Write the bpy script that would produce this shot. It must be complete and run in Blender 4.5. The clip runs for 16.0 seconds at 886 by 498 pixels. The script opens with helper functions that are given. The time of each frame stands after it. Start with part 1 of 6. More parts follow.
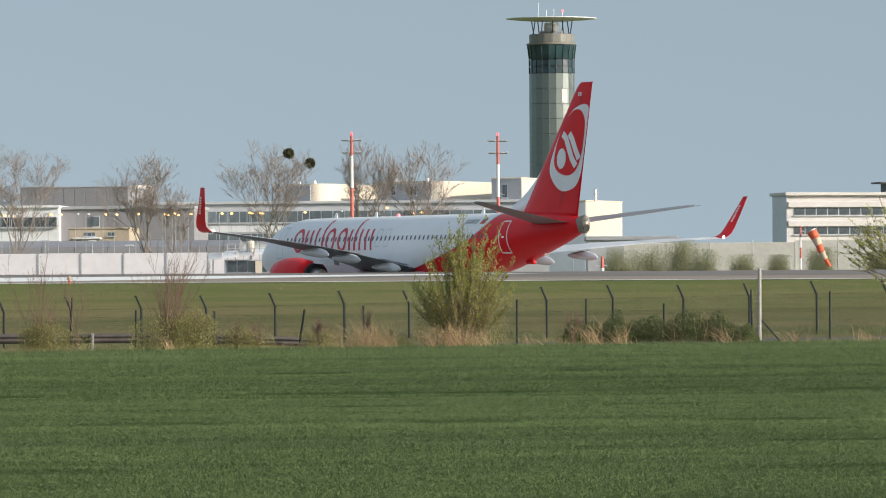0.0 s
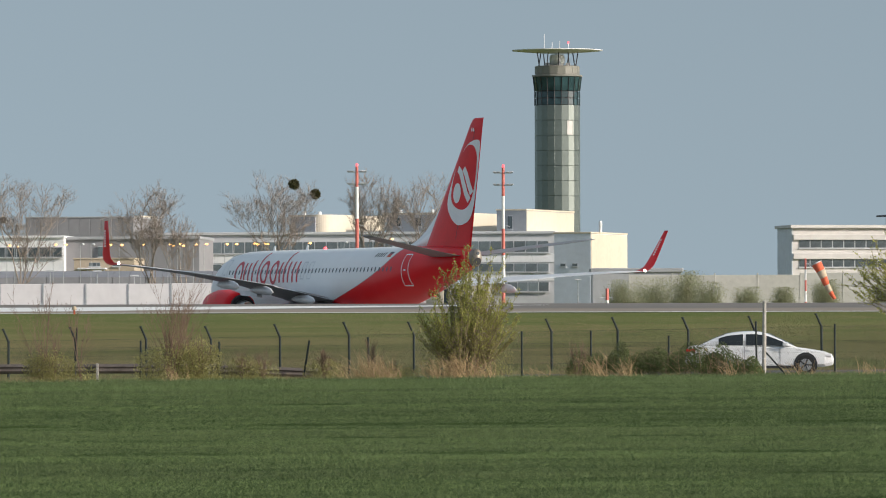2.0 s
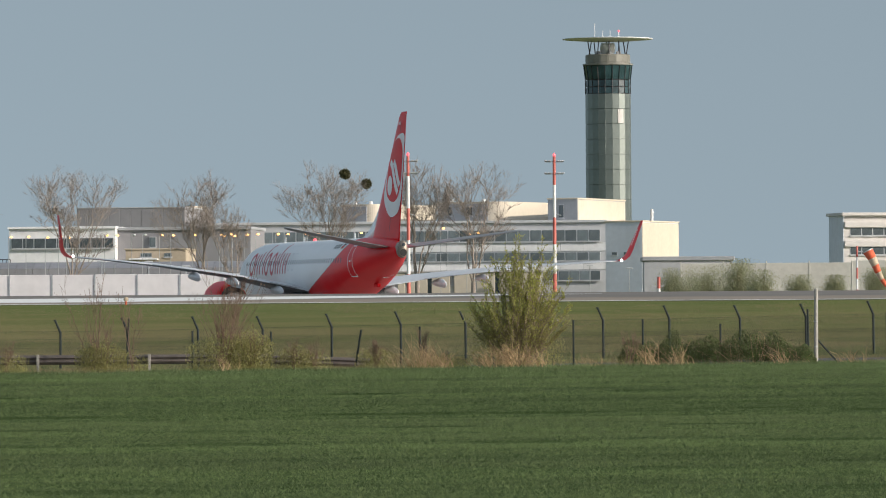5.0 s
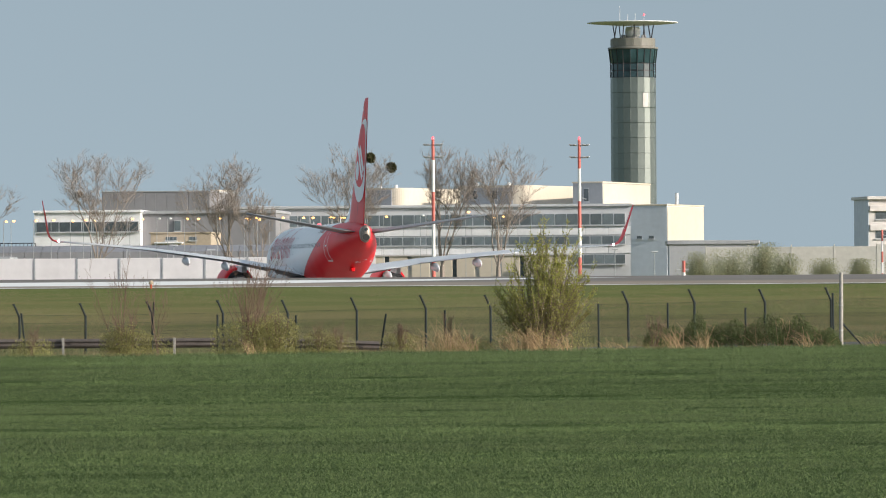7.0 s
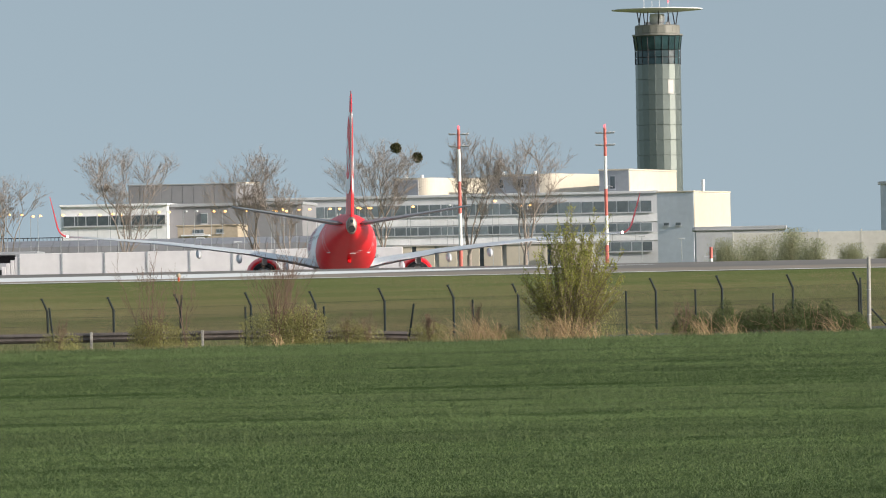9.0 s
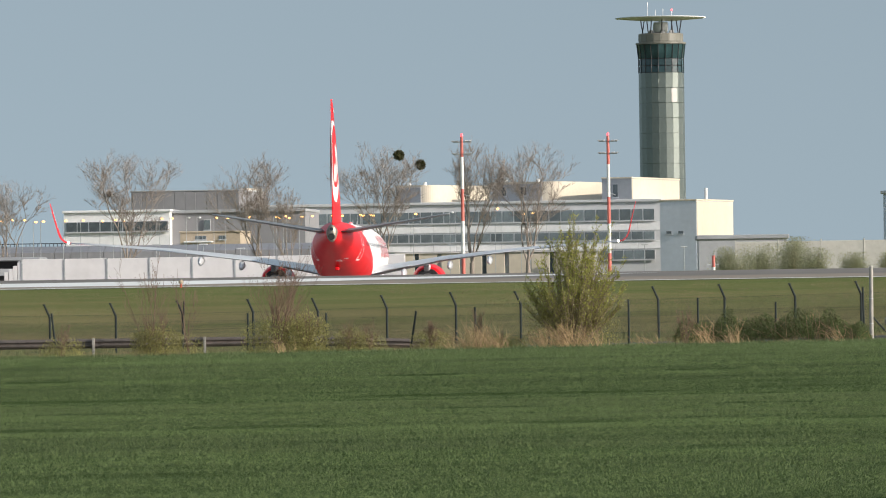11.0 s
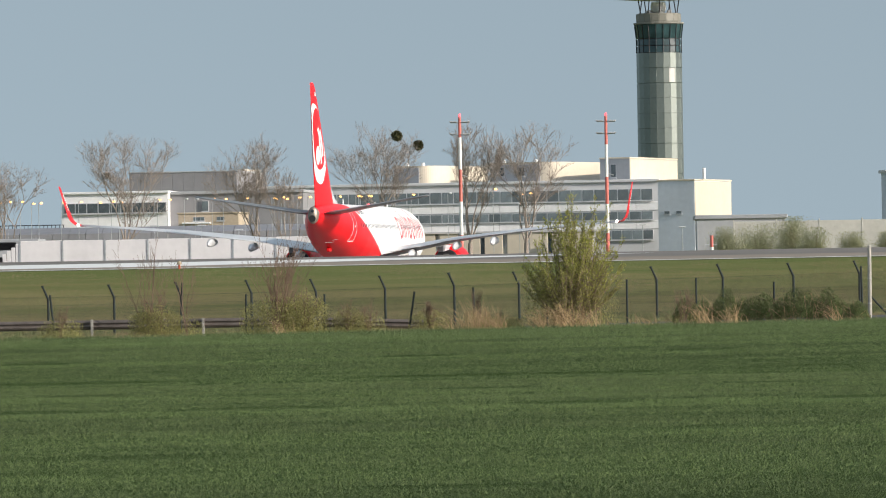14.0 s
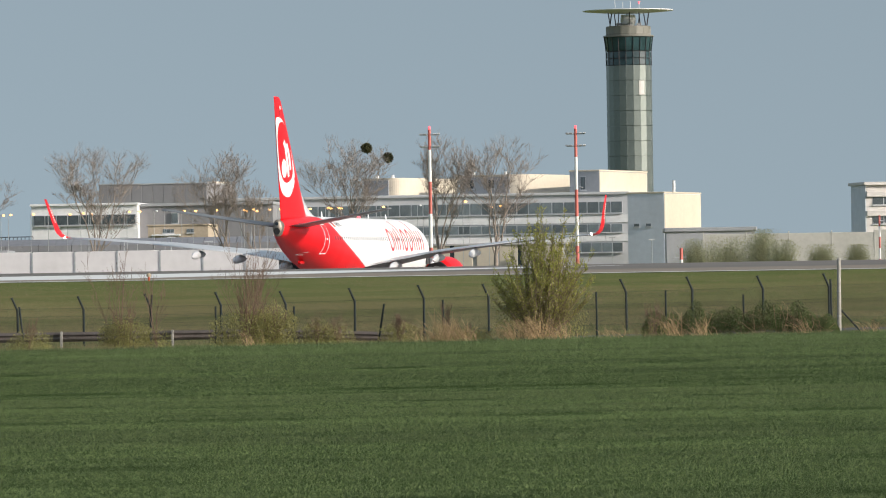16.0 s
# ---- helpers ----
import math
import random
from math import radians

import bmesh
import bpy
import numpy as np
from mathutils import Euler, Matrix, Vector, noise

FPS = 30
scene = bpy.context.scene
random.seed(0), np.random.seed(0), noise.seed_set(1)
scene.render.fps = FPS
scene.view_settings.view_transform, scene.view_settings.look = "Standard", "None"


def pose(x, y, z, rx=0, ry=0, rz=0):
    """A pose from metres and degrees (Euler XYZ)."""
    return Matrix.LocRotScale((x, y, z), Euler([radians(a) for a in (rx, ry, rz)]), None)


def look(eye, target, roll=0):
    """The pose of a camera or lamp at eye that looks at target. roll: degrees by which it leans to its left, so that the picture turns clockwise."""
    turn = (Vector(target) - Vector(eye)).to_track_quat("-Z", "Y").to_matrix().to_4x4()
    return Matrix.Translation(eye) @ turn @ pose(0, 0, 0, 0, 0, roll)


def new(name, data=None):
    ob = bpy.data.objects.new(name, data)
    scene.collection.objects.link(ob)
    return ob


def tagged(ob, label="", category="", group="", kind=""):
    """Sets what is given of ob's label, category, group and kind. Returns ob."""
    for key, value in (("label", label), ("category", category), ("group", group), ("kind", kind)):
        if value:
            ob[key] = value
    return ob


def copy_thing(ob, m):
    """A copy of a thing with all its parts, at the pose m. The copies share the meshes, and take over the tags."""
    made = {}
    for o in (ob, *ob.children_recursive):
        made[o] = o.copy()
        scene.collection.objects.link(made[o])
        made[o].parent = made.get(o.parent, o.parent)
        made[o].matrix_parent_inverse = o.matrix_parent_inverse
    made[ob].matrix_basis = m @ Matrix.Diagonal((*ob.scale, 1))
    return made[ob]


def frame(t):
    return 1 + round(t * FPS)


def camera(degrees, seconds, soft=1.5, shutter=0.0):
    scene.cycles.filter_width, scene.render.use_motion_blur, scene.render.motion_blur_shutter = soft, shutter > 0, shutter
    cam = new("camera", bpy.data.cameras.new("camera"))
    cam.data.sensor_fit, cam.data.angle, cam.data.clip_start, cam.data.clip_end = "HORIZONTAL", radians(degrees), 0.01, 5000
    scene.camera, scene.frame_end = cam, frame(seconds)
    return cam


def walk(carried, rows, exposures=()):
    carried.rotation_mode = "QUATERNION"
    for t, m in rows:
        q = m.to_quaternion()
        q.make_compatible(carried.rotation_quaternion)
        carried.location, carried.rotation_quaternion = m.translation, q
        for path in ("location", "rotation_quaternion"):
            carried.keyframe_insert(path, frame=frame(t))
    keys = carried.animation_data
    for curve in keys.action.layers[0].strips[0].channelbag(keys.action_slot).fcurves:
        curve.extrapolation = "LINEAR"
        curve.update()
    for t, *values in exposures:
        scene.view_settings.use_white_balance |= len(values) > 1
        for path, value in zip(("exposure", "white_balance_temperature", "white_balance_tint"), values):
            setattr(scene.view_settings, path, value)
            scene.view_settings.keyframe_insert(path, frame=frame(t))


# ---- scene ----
# The camera stands at eye height in the crop field and only turns, held by hand.
cam = camera(8.0, 16.0, soft=1.05)
EYE = (0.0, 0.0, 1.6)
TURNS = (   # seconds, turn to its left, tilt up, roll, in degrees
    (0, -0.0000, 0.4548, -0.344),
    (0.5, -0.0353, 0.2994, -0.428),
    (1, 0.0295, 0.3892, -0.389),
    (1.5, 0.0846, 0.5509, -0.212),
    (2, 0.0439, 0.7390, -0.153),
    (2.5, -0.0678, 0.8353, -0.157),
    (3, -0.2530, 0.7422, -0.156),
    (3.5, -0.0542, 0.8217, -0.269),
    (4, 0.2028, 0.9033, -0.224),
    (4.5, 0.4484, 0.8220, -0.224),
    (4.7, 0.4395, 0.7201, -0.333),
    (6.8, 0.7548, 0.5117, -0.391),
    (7, 0.7358, 0.4977, -0.374),
    (7.5, 0.8388, 0.3919, -0.556),
    (8, 0.7009, 0.4801, -0.783),
    (8.5, 0.6481, 0.4547, -0.816),
    (9, 0.9816, 0.4057, -1.090),
    (9.2, 1.1412, 0.3600, -1.058),
    (11.3, 0.9935, 0.4796, -0.835),
    (11.5, 1.0011, 0.4531, -0.895),
    (12, 0.9184, 0.3419, -0.971),
    (12.5, 1.1047, 0.4155, -0.966),
    (13, 1.1559, 0.5461, -0.888),
    (13.5, 1.0899, 0.4164, -0.993),
    (14, 0.9902, 0.2972, -0.992),
    (14.5, 0.8973, 0.2409, -0.999),
    (15, 0.8968, 0.3452, -0.830),
    (15.5, 0.8054, 0.5021, -0.745),
    (16, 0.7136, 0.4043, -0.924),
)
walk(cam, [(t, pose(*EYE, 90 + tilt, 0, turn) @ pose(0, 0, 0, 0, 0, roll)) for t, turn, tilt, roll in TURNS],
     exposures=((0, 0.70), (0.5, 0.85), (1.0, 0.72), (1.5, 0.60), (2.5, 0.42), (3.5, 0.37), (4.5, 0.39), (5.8, 0.52), (7, 0.63), (9, 0.66), (11.5, 0.58), (12, 0.66), (13.5, 0.56), (14.5, 0.68), (15, 0.66), (16, 0.47)))

# ---- light: low evening sun, clear hazy sky ----
SUN_ELEV, SUN_AZ = 20.0, 66.0      # degrees; azimuth from the camera's back towards its right
world = bpy.data.worlds.new("sky")
scene.world = world
world.use_nodes = True
wt = world.node_tree
sky = wt.nodes.new("ShaderNodeTexSky")
sky.sky_type, sky.sun_disc = "NISHITA", False
sky.sun_elevation, sky.sun_rotation = radians(SUN_ELEV), radians(180 - SUN_AZ)
sky.air_density, sky.dust_density, sky.ozone_density, sky.altitude = 1.0, 3.0, 1.5, 100
up, raise_z = wt.nodes.new("ShaderNodeTexCoord"), wt.nodes.new("ShaderNodeVectorMath")   # bluish haze down to the horizon
raise_z.inputs[1].default_value = (0, 0, 0.25)
wt.links.new(up.outputs["Generated"], raise_z.inputs[0])
wt.links.new(raise_z.outputs[0], sky.inputs[0])
haze = wt.nodes.new("ShaderNodeHueSaturation")
haze.inputs["Hue"].default_value, haze.inputs["Saturation"].default_value = 0.475, 0.58
wt.links.new(sky.outputs[0], haze.inputs["Color"])
part_z, dome, sky_fill = wt.nodes.new("ShaderNodeSeparateXYZ"), wt.nodes.new("ShaderNodeMapRange"), wt.nodes.new("ShaderNodeVectorMath")
dome.interpolation_type = "SMOOTHSTEP"         # unseen upper sky is brightened, added to fill the shaded sides
for socket, value in (("From Min", 0.06), ("From Max", 0.5), ("To Min", 1.0), ("To Max", 1.75)):
    dome.inputs[socket].default_value = value
wt.links.new(up.outputs["Generated"], part_z.inputs[0])
wt.links.new(part_z.outputs["Z"], dome.inputs[0])
sky_fill.operation = "MULTIPLY"
wt.links.new(haze.outputs[0], sky_fill.inputs[0])
wt.links.new(dome.outputs[0], sky_fill.inputs[1])
wt.links.new(sky_fill.outputs[0], wt.nodes["Background"].inputs[0])
wt.nodes["Background"].inputs[1].default_value = 0.101
sun_dir = Vector((math.sin(radians(SUN_AZ)) * math.cos(radians(SUN_ELEV)), -math.cos(radians(SUN_AZ)) * math.cos(radians(SUN_ELEV)), math.sin(radians(SUN_ELEV))))
lamp = bpy.data.lights.new("sun", "SUN")
lamp.energy, lamp.angle, lamp.color = 3.05, radians(0.6), (1.0, 0.91, 0.78)
new("sun", lamp).matrix_world = look(sun_dir * 50, (0, 0, 0))


# ---- materials ----
def mat(name, color, rough=0.6, metal=0.0, var=0.15, scale=1.0, fine=8.0, bump=0.0, island=0.0, emit=0.0, coat=0.0, thin=0.0, stretch=(1, 1, 1), dark=None, gloss=0.5):
    """A surface with broad stains, fine grain, relief and a slight change from piece to piece."""
    m = bpy.data.materials.new(name)
    m.use_nodes = True
    nt = m.node_tree
    N, L = nt.nodes.new, nt.links.new
    p = nt.nodes["Principled BSDF"]
    co = N("ShaderNodeTexCoord")
    mp = N("ShaderNodeMapping")
    mp.inputs["Scale"].default_value = stretch
    L(co.outputs["Object"], mp.inputs[0])
    big, small = N("ShaderNodeTexNoise"), N("ShaderNodeTexNoise")
    for n, s, d in ((big, scale, 5), (small, fine, 3)):
        n.inputs["Scale"].default_value, n.inputs["Detail"].default_value = s, d
        L(mp.outputs[0], n.inputs["Vector"])
    mix = N("ShaderNodeMix")
    mix.data_type = "FLOAT"
    mix.inputs[0].default_value = 0.4
    L(big.outputs[0], mix.inputs[2])
    L(small.outputs[0], mix.inputs[3])
    ramp = N("ShaderNodeValToRGB")
    lo = dark or tuple(c * (1 - 2 * var) for c in color)
    hi = tuple(min(1, c * (1 + 1.2 * var)) for c in color)
    ramp.color_ramp.elements[0].position, ramp.color_ramp.elements[1].position = 0.32, 0.68
    ramp.color_ramp.elements[0].color, ramp.color_ramp.elements[1].color = (*lo, 1), (*hi, 1)
    L(mix.outputs[0], ramp.inputs[0])
    out = ramp.outputs[0]
    if island:
        geo, hsv = N("ShaderNodeNewGeometry"), N("ShaderNodeHueSaturation")
        mr = N("ShaderNodeMapRange")
        mr.inputs["To Min"].default_value, mr.inputs["To Max"].default_value = 1 - island, 1 + island
        L(geo.outputs["Random Per Island"], mr.inputs[0])
        L(mr.outputs[0], hsv.inputs["Value"])
        L(out, hsv.inputs["Color"])
        out = hsv.outputs[0]
    L(out, p.inputs["Base Color"])
    p.inputs["Roughness"].default_value, p.inputs["Metallic"].default_value = rough, metal
    p.inputs["Coat Weight"].default_value, p.inputs["Specular IOR Level"].default_value = coat, gloss
    if bump:
        b = N("ShaderNodeBump")
        b.inputs["Strength"].default_value, b.inputs["Distance"].default_value = bump, 0.02
        L(mix.outputs[0], b.inputs["Height"])
        L(b.outputs[0], p.inputs["Normal"])
    if thin:   # leaves let some light through
        tr, mx = N("ShaderNodeBsdfTranslucent"), N("ShaderNodeMixShader")
        L(out, tr.inputs["Color"])
        mx.inputs[0].default_value = thin
        L(p.outputs[0], mx.inputs[1])
        L(tr.outputs[0], mx.inputs[2])
        L(mx.outputs[0], nt.nodes["Material Output"].inputs["Surface"])
    if emit:
        p.inputs["Emission Color"].default_value, p.inputs["Emission Strength"].default_value = (*color, 1), emit
    return m


WHITE_PAINT = mat("white_paint", (0.89, 0.89, 0.89), 0.25, var=0.02, scale=0.6, coat=0.6)
RED_PAINT = mat("red_paint", (0.74, 0.008, 0.014), 0.36, var=0.06, scale=0.6, gloss=0.2)
LOGO_RED = mat("lettering_red", (0.55, 0.02, 0.04), 0.4, var=0.05)
LOGO_WHITE = mat("logo_white", (0.82, 0.82, 0.82), 0.35, var=0.03)
# darker copy of the wing grey, for shade under the wings
WING_SHADE = mat("wing_underside_shade", (0.22, 0.225, 0.24), 0.45, var=0.12, scale=0.8)
WING_GREY = mat("wing_grey", (0.66, 0.67, 0.69), 0.3, metal=0.1, var=0.08, scale=0.8)
BARE_METAL = mat("bare_metal", (0.55, 0.54, 0.52), 0.3, metal=0.9, var=0.1)
# wing grey darkened, so the tailplane's shade sits in its colour
TAIL_SHADE = mat("tailplane_shade", (0.20, 0.21, 0.22), 0.4, metal=0.2, var=0.08, scale=0.8)
DARK_METAL = mat("dark_metal", (0.05, 0.05, 0.055), 0.5, metal=0.5, var=0.2)
EXHAUST = mat("heat_stained_metal", (0.30, 0.26, 0.22), 0.5, metal=0.6, var=0.2, scale=4)
CONCRETE = mat("apron_concrete", (0.28, 0.27, 0.255), 0.8, var=0.1, scale=0.05, fine=0.6)
RUBBER = mat("rubber", (0.02, 0.02, 0.02), 0.8, var=0.2)
DARK_GLASS = mat("dark_glass", (0.03, 0.04, 0.05), 0.08, var=0.1)
STROBE = mat("white_nav_light", (1.0, 0.9, 0.85), 0.3, emit=6.0, var=0.01)
BEACON = mat("red_beacon", (1.0, 0.10, 0.12), 0.3, emit=1.3, var=0.01)
AMBER = mat("amber_lamp", (1.0, 0.52, 0.16), 0.3, emit=2.2, var=0.01)
CLEAN_WHITE = mat("panel_white", (0.80, 0.80, 0.81), 0.5, var=0.06, scale=0.25, fine=1.5)
BARRIER_WHITE = mat("barrier_white", (0.65, 0.63, 0.635), 0.6, var=0.06, scale=0.25, fine=1.5)
TEAL_GLASS = mat("teal_cab_glass", (0.035, 0.075, 0.085), 0.12, var=0.3, scale=0.3)
DRUM_GREY = mat("drum_grey", (0.21, 0.205, 0.18), 0.5, var=0.1, scale=0.3)
LAB_WALL = mat("pale_render", (0.62, 0.59, 0.57), 0.8, var=0.05, scale=0.12, fine=1.2)
DARK_ROOF = mat("dark_roof_metal", (0.08, 0.08, 0.085), 0.6, var=0.1)
CABIN_GLASS = mat("cabin_window_glass", (0.11, 0.12, 0.14), 0.15, var=0.1)
DARK_PANE = mat("dark_window_glass", (0.10, 0.12, 0.13), 0.15, metal=0.2, var=0.3, scale=0.6)
POLE_GREY = mat("weathered_pole", (0.40, 0.38, 0.35), 0.85, var=0.15, scale=2)
CAR_GLASS = mat("car_window_glass", (0.018, 0.022, 0.026), 0.1, var=0.1)
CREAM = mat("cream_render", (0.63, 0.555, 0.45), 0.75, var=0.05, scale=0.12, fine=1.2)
PALE = mat("pale_cladding", (0.53, 0.54, 0.56), 0.65, var=0.05, scale=0.1, fine=1.0)
SHED_ROOF = mat("weathered_shed_roof", (0.24, 0.24, 0.26), 0.6, var=0.1, scale=0.08, fine=0.8)
HALL_GREY = mat("hall_metal_grey", (0.27, 0.265, 0.28), 0.6, var=0.06, scale=0.08, fine=0.8)
GREY_CLAD = mat("grey_cladding", (0.38, 0.39, 0.41), 0.6, var=0.08, scale=0.1, fine=1.0)
# bluish tone of faces turned from the sun, put into the colour
BLUE_SHADE = mat("blue_shade_cladding", (0.62, 0.66, 0.72), 0.55, var=0.06, scale=0.1, fine=1.0)
ROOF_GREY = mat("roof_metal_grey", (0.38, 0.39, 0.41), 0.5, metal=0.2, var=0.1, scale=0.08, fine=0.8)
TAN = mat("tan_render", (0.46, 0.38, 0.29), 0.8, var=0.1, scale=0.2, fine=2.0)
BEIGE_WALL = mat("beige_concrete", (0.50, 0.49, 0.45), 0.85, var=0.08, scale=0.15, fine=1.5)
WINDOW = mat("window_glass", (0.20, 0.235, 0.25), 0.18, metal=0.3, var=0.2, scale=0.5)


def by_piece(m, low, high):
    """Blinds drawn to different heights: each pane a little paler or darker than the next."""
    nt = m.node_tree
    p = nt.nodes["Principled BSDF"]
    src = p.inputs["Base Color"].links[0].from_socket
    info, span, hsv = nt.nodes.new("ShaderNodeObjectInfo"), nt.nodes.new("ShaderNodeMapRange"), nt.nodes.new("ShaderNodeHueSaturation")
    span.inputs["To Min"].default_value, span.inputs["To Max"].default_value = low, high
    nt.links.new(info.outputs["Random"], span.inputs[0])
    nt.links.new(span.outputs[0], hsv.inputs["Value"])
    nt.links.new(src, hsv.inputs["Color"])
    nt.links.new(hsv.outputs[0], p.inputs["Base Color"])


by_piece(WINDOW, 0.7, 1.3)
FRAME = mat("window_frame", (0.50, 0.51, 0.53), 0.5, var=0.08)
TOWER_CLAD = mat("tower_cladding", (0.195, 0.225, 0.21), 0.33, metal=0.55, var=0.10, scale=0.15, fine=1.0)
MAST_WHITE = mat("mast_white", (0.80, 0.79, 0.77), 0.5, var=0.05)
MAST_RED = mat("mast_red", (0.60, 0.15, 0.12), 0.5, var=0.08)
SOCK_ORANGE = mat("windsock_orange", (0.66, 0.13, 0.06), 0.8, var=0.1)
SOCK_WHITE = mat("windsock_white", (0.50, 0.40, 0.29), 0.8, var=0.1)
STEEL = mat("galvanised_steel", (0.50, 0.51, 0.52), 0.45, metal=0.6, var=0.12, scale=3)
RAIL_STEEL = mat("brown_grey_rail_steel", (0.15, 0.125, 0.115), 0.7, metal=0.3, var=0.15, scale=2)
FENCE_GREEN = mat("dark_green_fence_paint", (0.012, 0.022, 0.022), 0.7, var=0.2)
ASPHALT = mat("runway_asphalt", (0.17, 0.15, 0.13), 0.75, var=0.12, scale=0.05, fine=0.6, stretch=(0.3, 1, 1))
SHOULDER = mat("runway_shoulder", (0.25, 0.205, 0.16), 0.85, var=0.1, scale=0.05, fine=0.6, stretch=(0.3, 1, 1))
ROAD_ASPHALT = mat("road_asphalt", (0.06, 0.06, 0.06), 0.8, var=0.15, scale=0.3, fine=6)
LINE_WHITE = mat("line_paint", (0.8, 0.8, 0.78), 0.7, var=0.05, scale=0.3)
# bark lightened to stand in for haze before the far trees
BARK = mat("hazed_brown_bark", (0.32, 0.27, 0.235), 0.9, var=0.2, scale=0.6)
TWIG_RED = mat("reddish_twig", (0.21, 0.135, 0.095), 0.85, var=0.2, scale=2)
BUSH_BARK = mat("bush_bark", (0.25, 0.195, 0.13), 0.9, var=0.2, scale=2)
LEAF = mat("young_leaf", (0.40, 0.41, 0.10), 0.6, var=0.15, scale=2.0, island=0.2, thin=0.5)
LEAF_DULL = mat("dull_leaf", (0.36, 0.34, 0.13), 0.65, var=0.2, scale=2.0, island=0.2, thin=0.5)
LEAF_FAR = mat("far_leaf", (0.33, 0.34, 0.21), 0.85, var=0.12, scale=0.5, island=0.15, thin=0.5)
BRAMBLE = mat("bramble_leaf", (0.11, 0.145, 0.045), 0.7, var=0.3, scale=1.5, island=0.4, thin=0.3)
BLOSSOM = mat("white_blossom", (0.75, 0.74, 0.70), 0.7, var=0.1, island=0.1)
MISTLETOE = mat("mistletoe_leaf", (0.09, 0.085, 0.03), 0.8, var=0.3, island=0.3)
DRY_GRASS = mat("dull_dry_grass", (0.25, 0.195, 0.11), 0.85, var=0.15, scale=0.6, island=0.15)
STRAW = mat("dry_straw", (0.44, 0.31, 0.17), 0.85, var=0.2, scale=1.5, island=0.3)
WHEAT = mat("young_wheat", (0.104, 0.151, 0.049), 0.7, var=0.16, scale=0.12, fine=1.2, island=0.38, stretch=(0.25, 1, 1))
GRASS = mat("meadow_grass", (0.175, 0.172, 0.074), 0.75, dark=(0.102, 0.138, 0.048), var=0.2, scale=0.12, fine=1.2, island=0.12, stretch=(0.4, 1, 1))
CAR_WHITE = mat("car_white", (0.72, 0.73, 0.75), 0.2, var=0.02, coat=0.8)
CAR_BLACK = mat("car_black", (0.018, 0.019, 0.022), 0.2, var=0.1, coat=0.8)
TAIL_RED = mat("tail_lamp_red", (0.55, 0.02, 0.02), 0.2, var=0.1)
LAMP_CLEAR = mat("clear_lamp", (0.7, 0.7, 0.72), 0.1, var=0.05)
RIM = mat("alloy_rim", (0.55, 0.55, 0.56), 0.3, metal=0.8, var=0.1)


def livery():
    """White fuselage paint that turns red behind a curved line towards the tail."""
    m = bpy.data.materials.new("fuselage_livery")
    m.use_nodes = True
    nt = m.node_tree
    N, L = nt.nodes.new, nt.links.new
    p = nt.nodes["Principled BSDF"]
    co, sep = N("ShaderNodeTexCoord"), N("ShaderNodeSeparateXYZ")
    L(co.outputs["Object"], sep.inputs[0])

    def op(kind, a, b):
        n = N("ShaderNodeMath")
        n.operation = kind
        for i, v in enumerate((a, b)):
            if isinstance(v, (int, float)):
                n.inputs[i].default_value = v
            else:
                L(v, n.inputs[i])
        return n.outputs[0]
    drop = op("MAXIMUM", op("SUBTRACT", 5.3, sep.outputs["Z"]), 0.0)
    edge = op("SUBTRACT", 29.7, op("MULTIPLY", op("POWER", drop, 2.1), 0.8))
    over = op("SUBTRACT", op("SUBTRACT", 20.0, sep.outputs["Y"]), edge)
    red = op("GREATER_THAN", over, 0.0)
    line = op("MULTIPLY", op("GREATER_THAN", over, -0.14), op("LESS_THAN", over, 0.0))
    grain = N("ShaderNodeTexNoise")
    grain.inputs["Scale"].default_value = 0.8
    L(co.outputs["Object"], grain.inputs["Vector"])
    shade = N("ShaderNodeMapRange")
    shade.inputs["To Min"].default_value, shade.inputs["To Max"].default_value = 0.95, 1.04
    L(grain.outputs[0], shade.inputs[0])

    def blend(f, a, b):
        n = N("ShaderNodeMix")
        n.data_type = "RGBA"
        for i, v in ((0, f), (6, a), (7, b)):
            if isinstance(v, tuple):
                n.inputs[i].default_value = v
            else:
                L(v, n.inputs[i])
        return n.outputs[2]
    c = blend(red, (0.86, 0.86, 0.86, 1), (0.74, 0.008, 0.014, 1))
    c = blend(line, c, (0.42, 0.42, 0.44, 1))
    hsv = N("ShaderNodeHueSaturation")
    L(c, hsv.inputs["Color"])
    L(shade.outputs[0], hsv.inputs["Value"])
    L(hsv.outputs[0], p.inputs["Base Color"])
    p.inputs["Roughness"].default_value, p.inputs["Specular IOR Level"].default_value = 0.36, 0.25
    return m


LIVERY = livery()


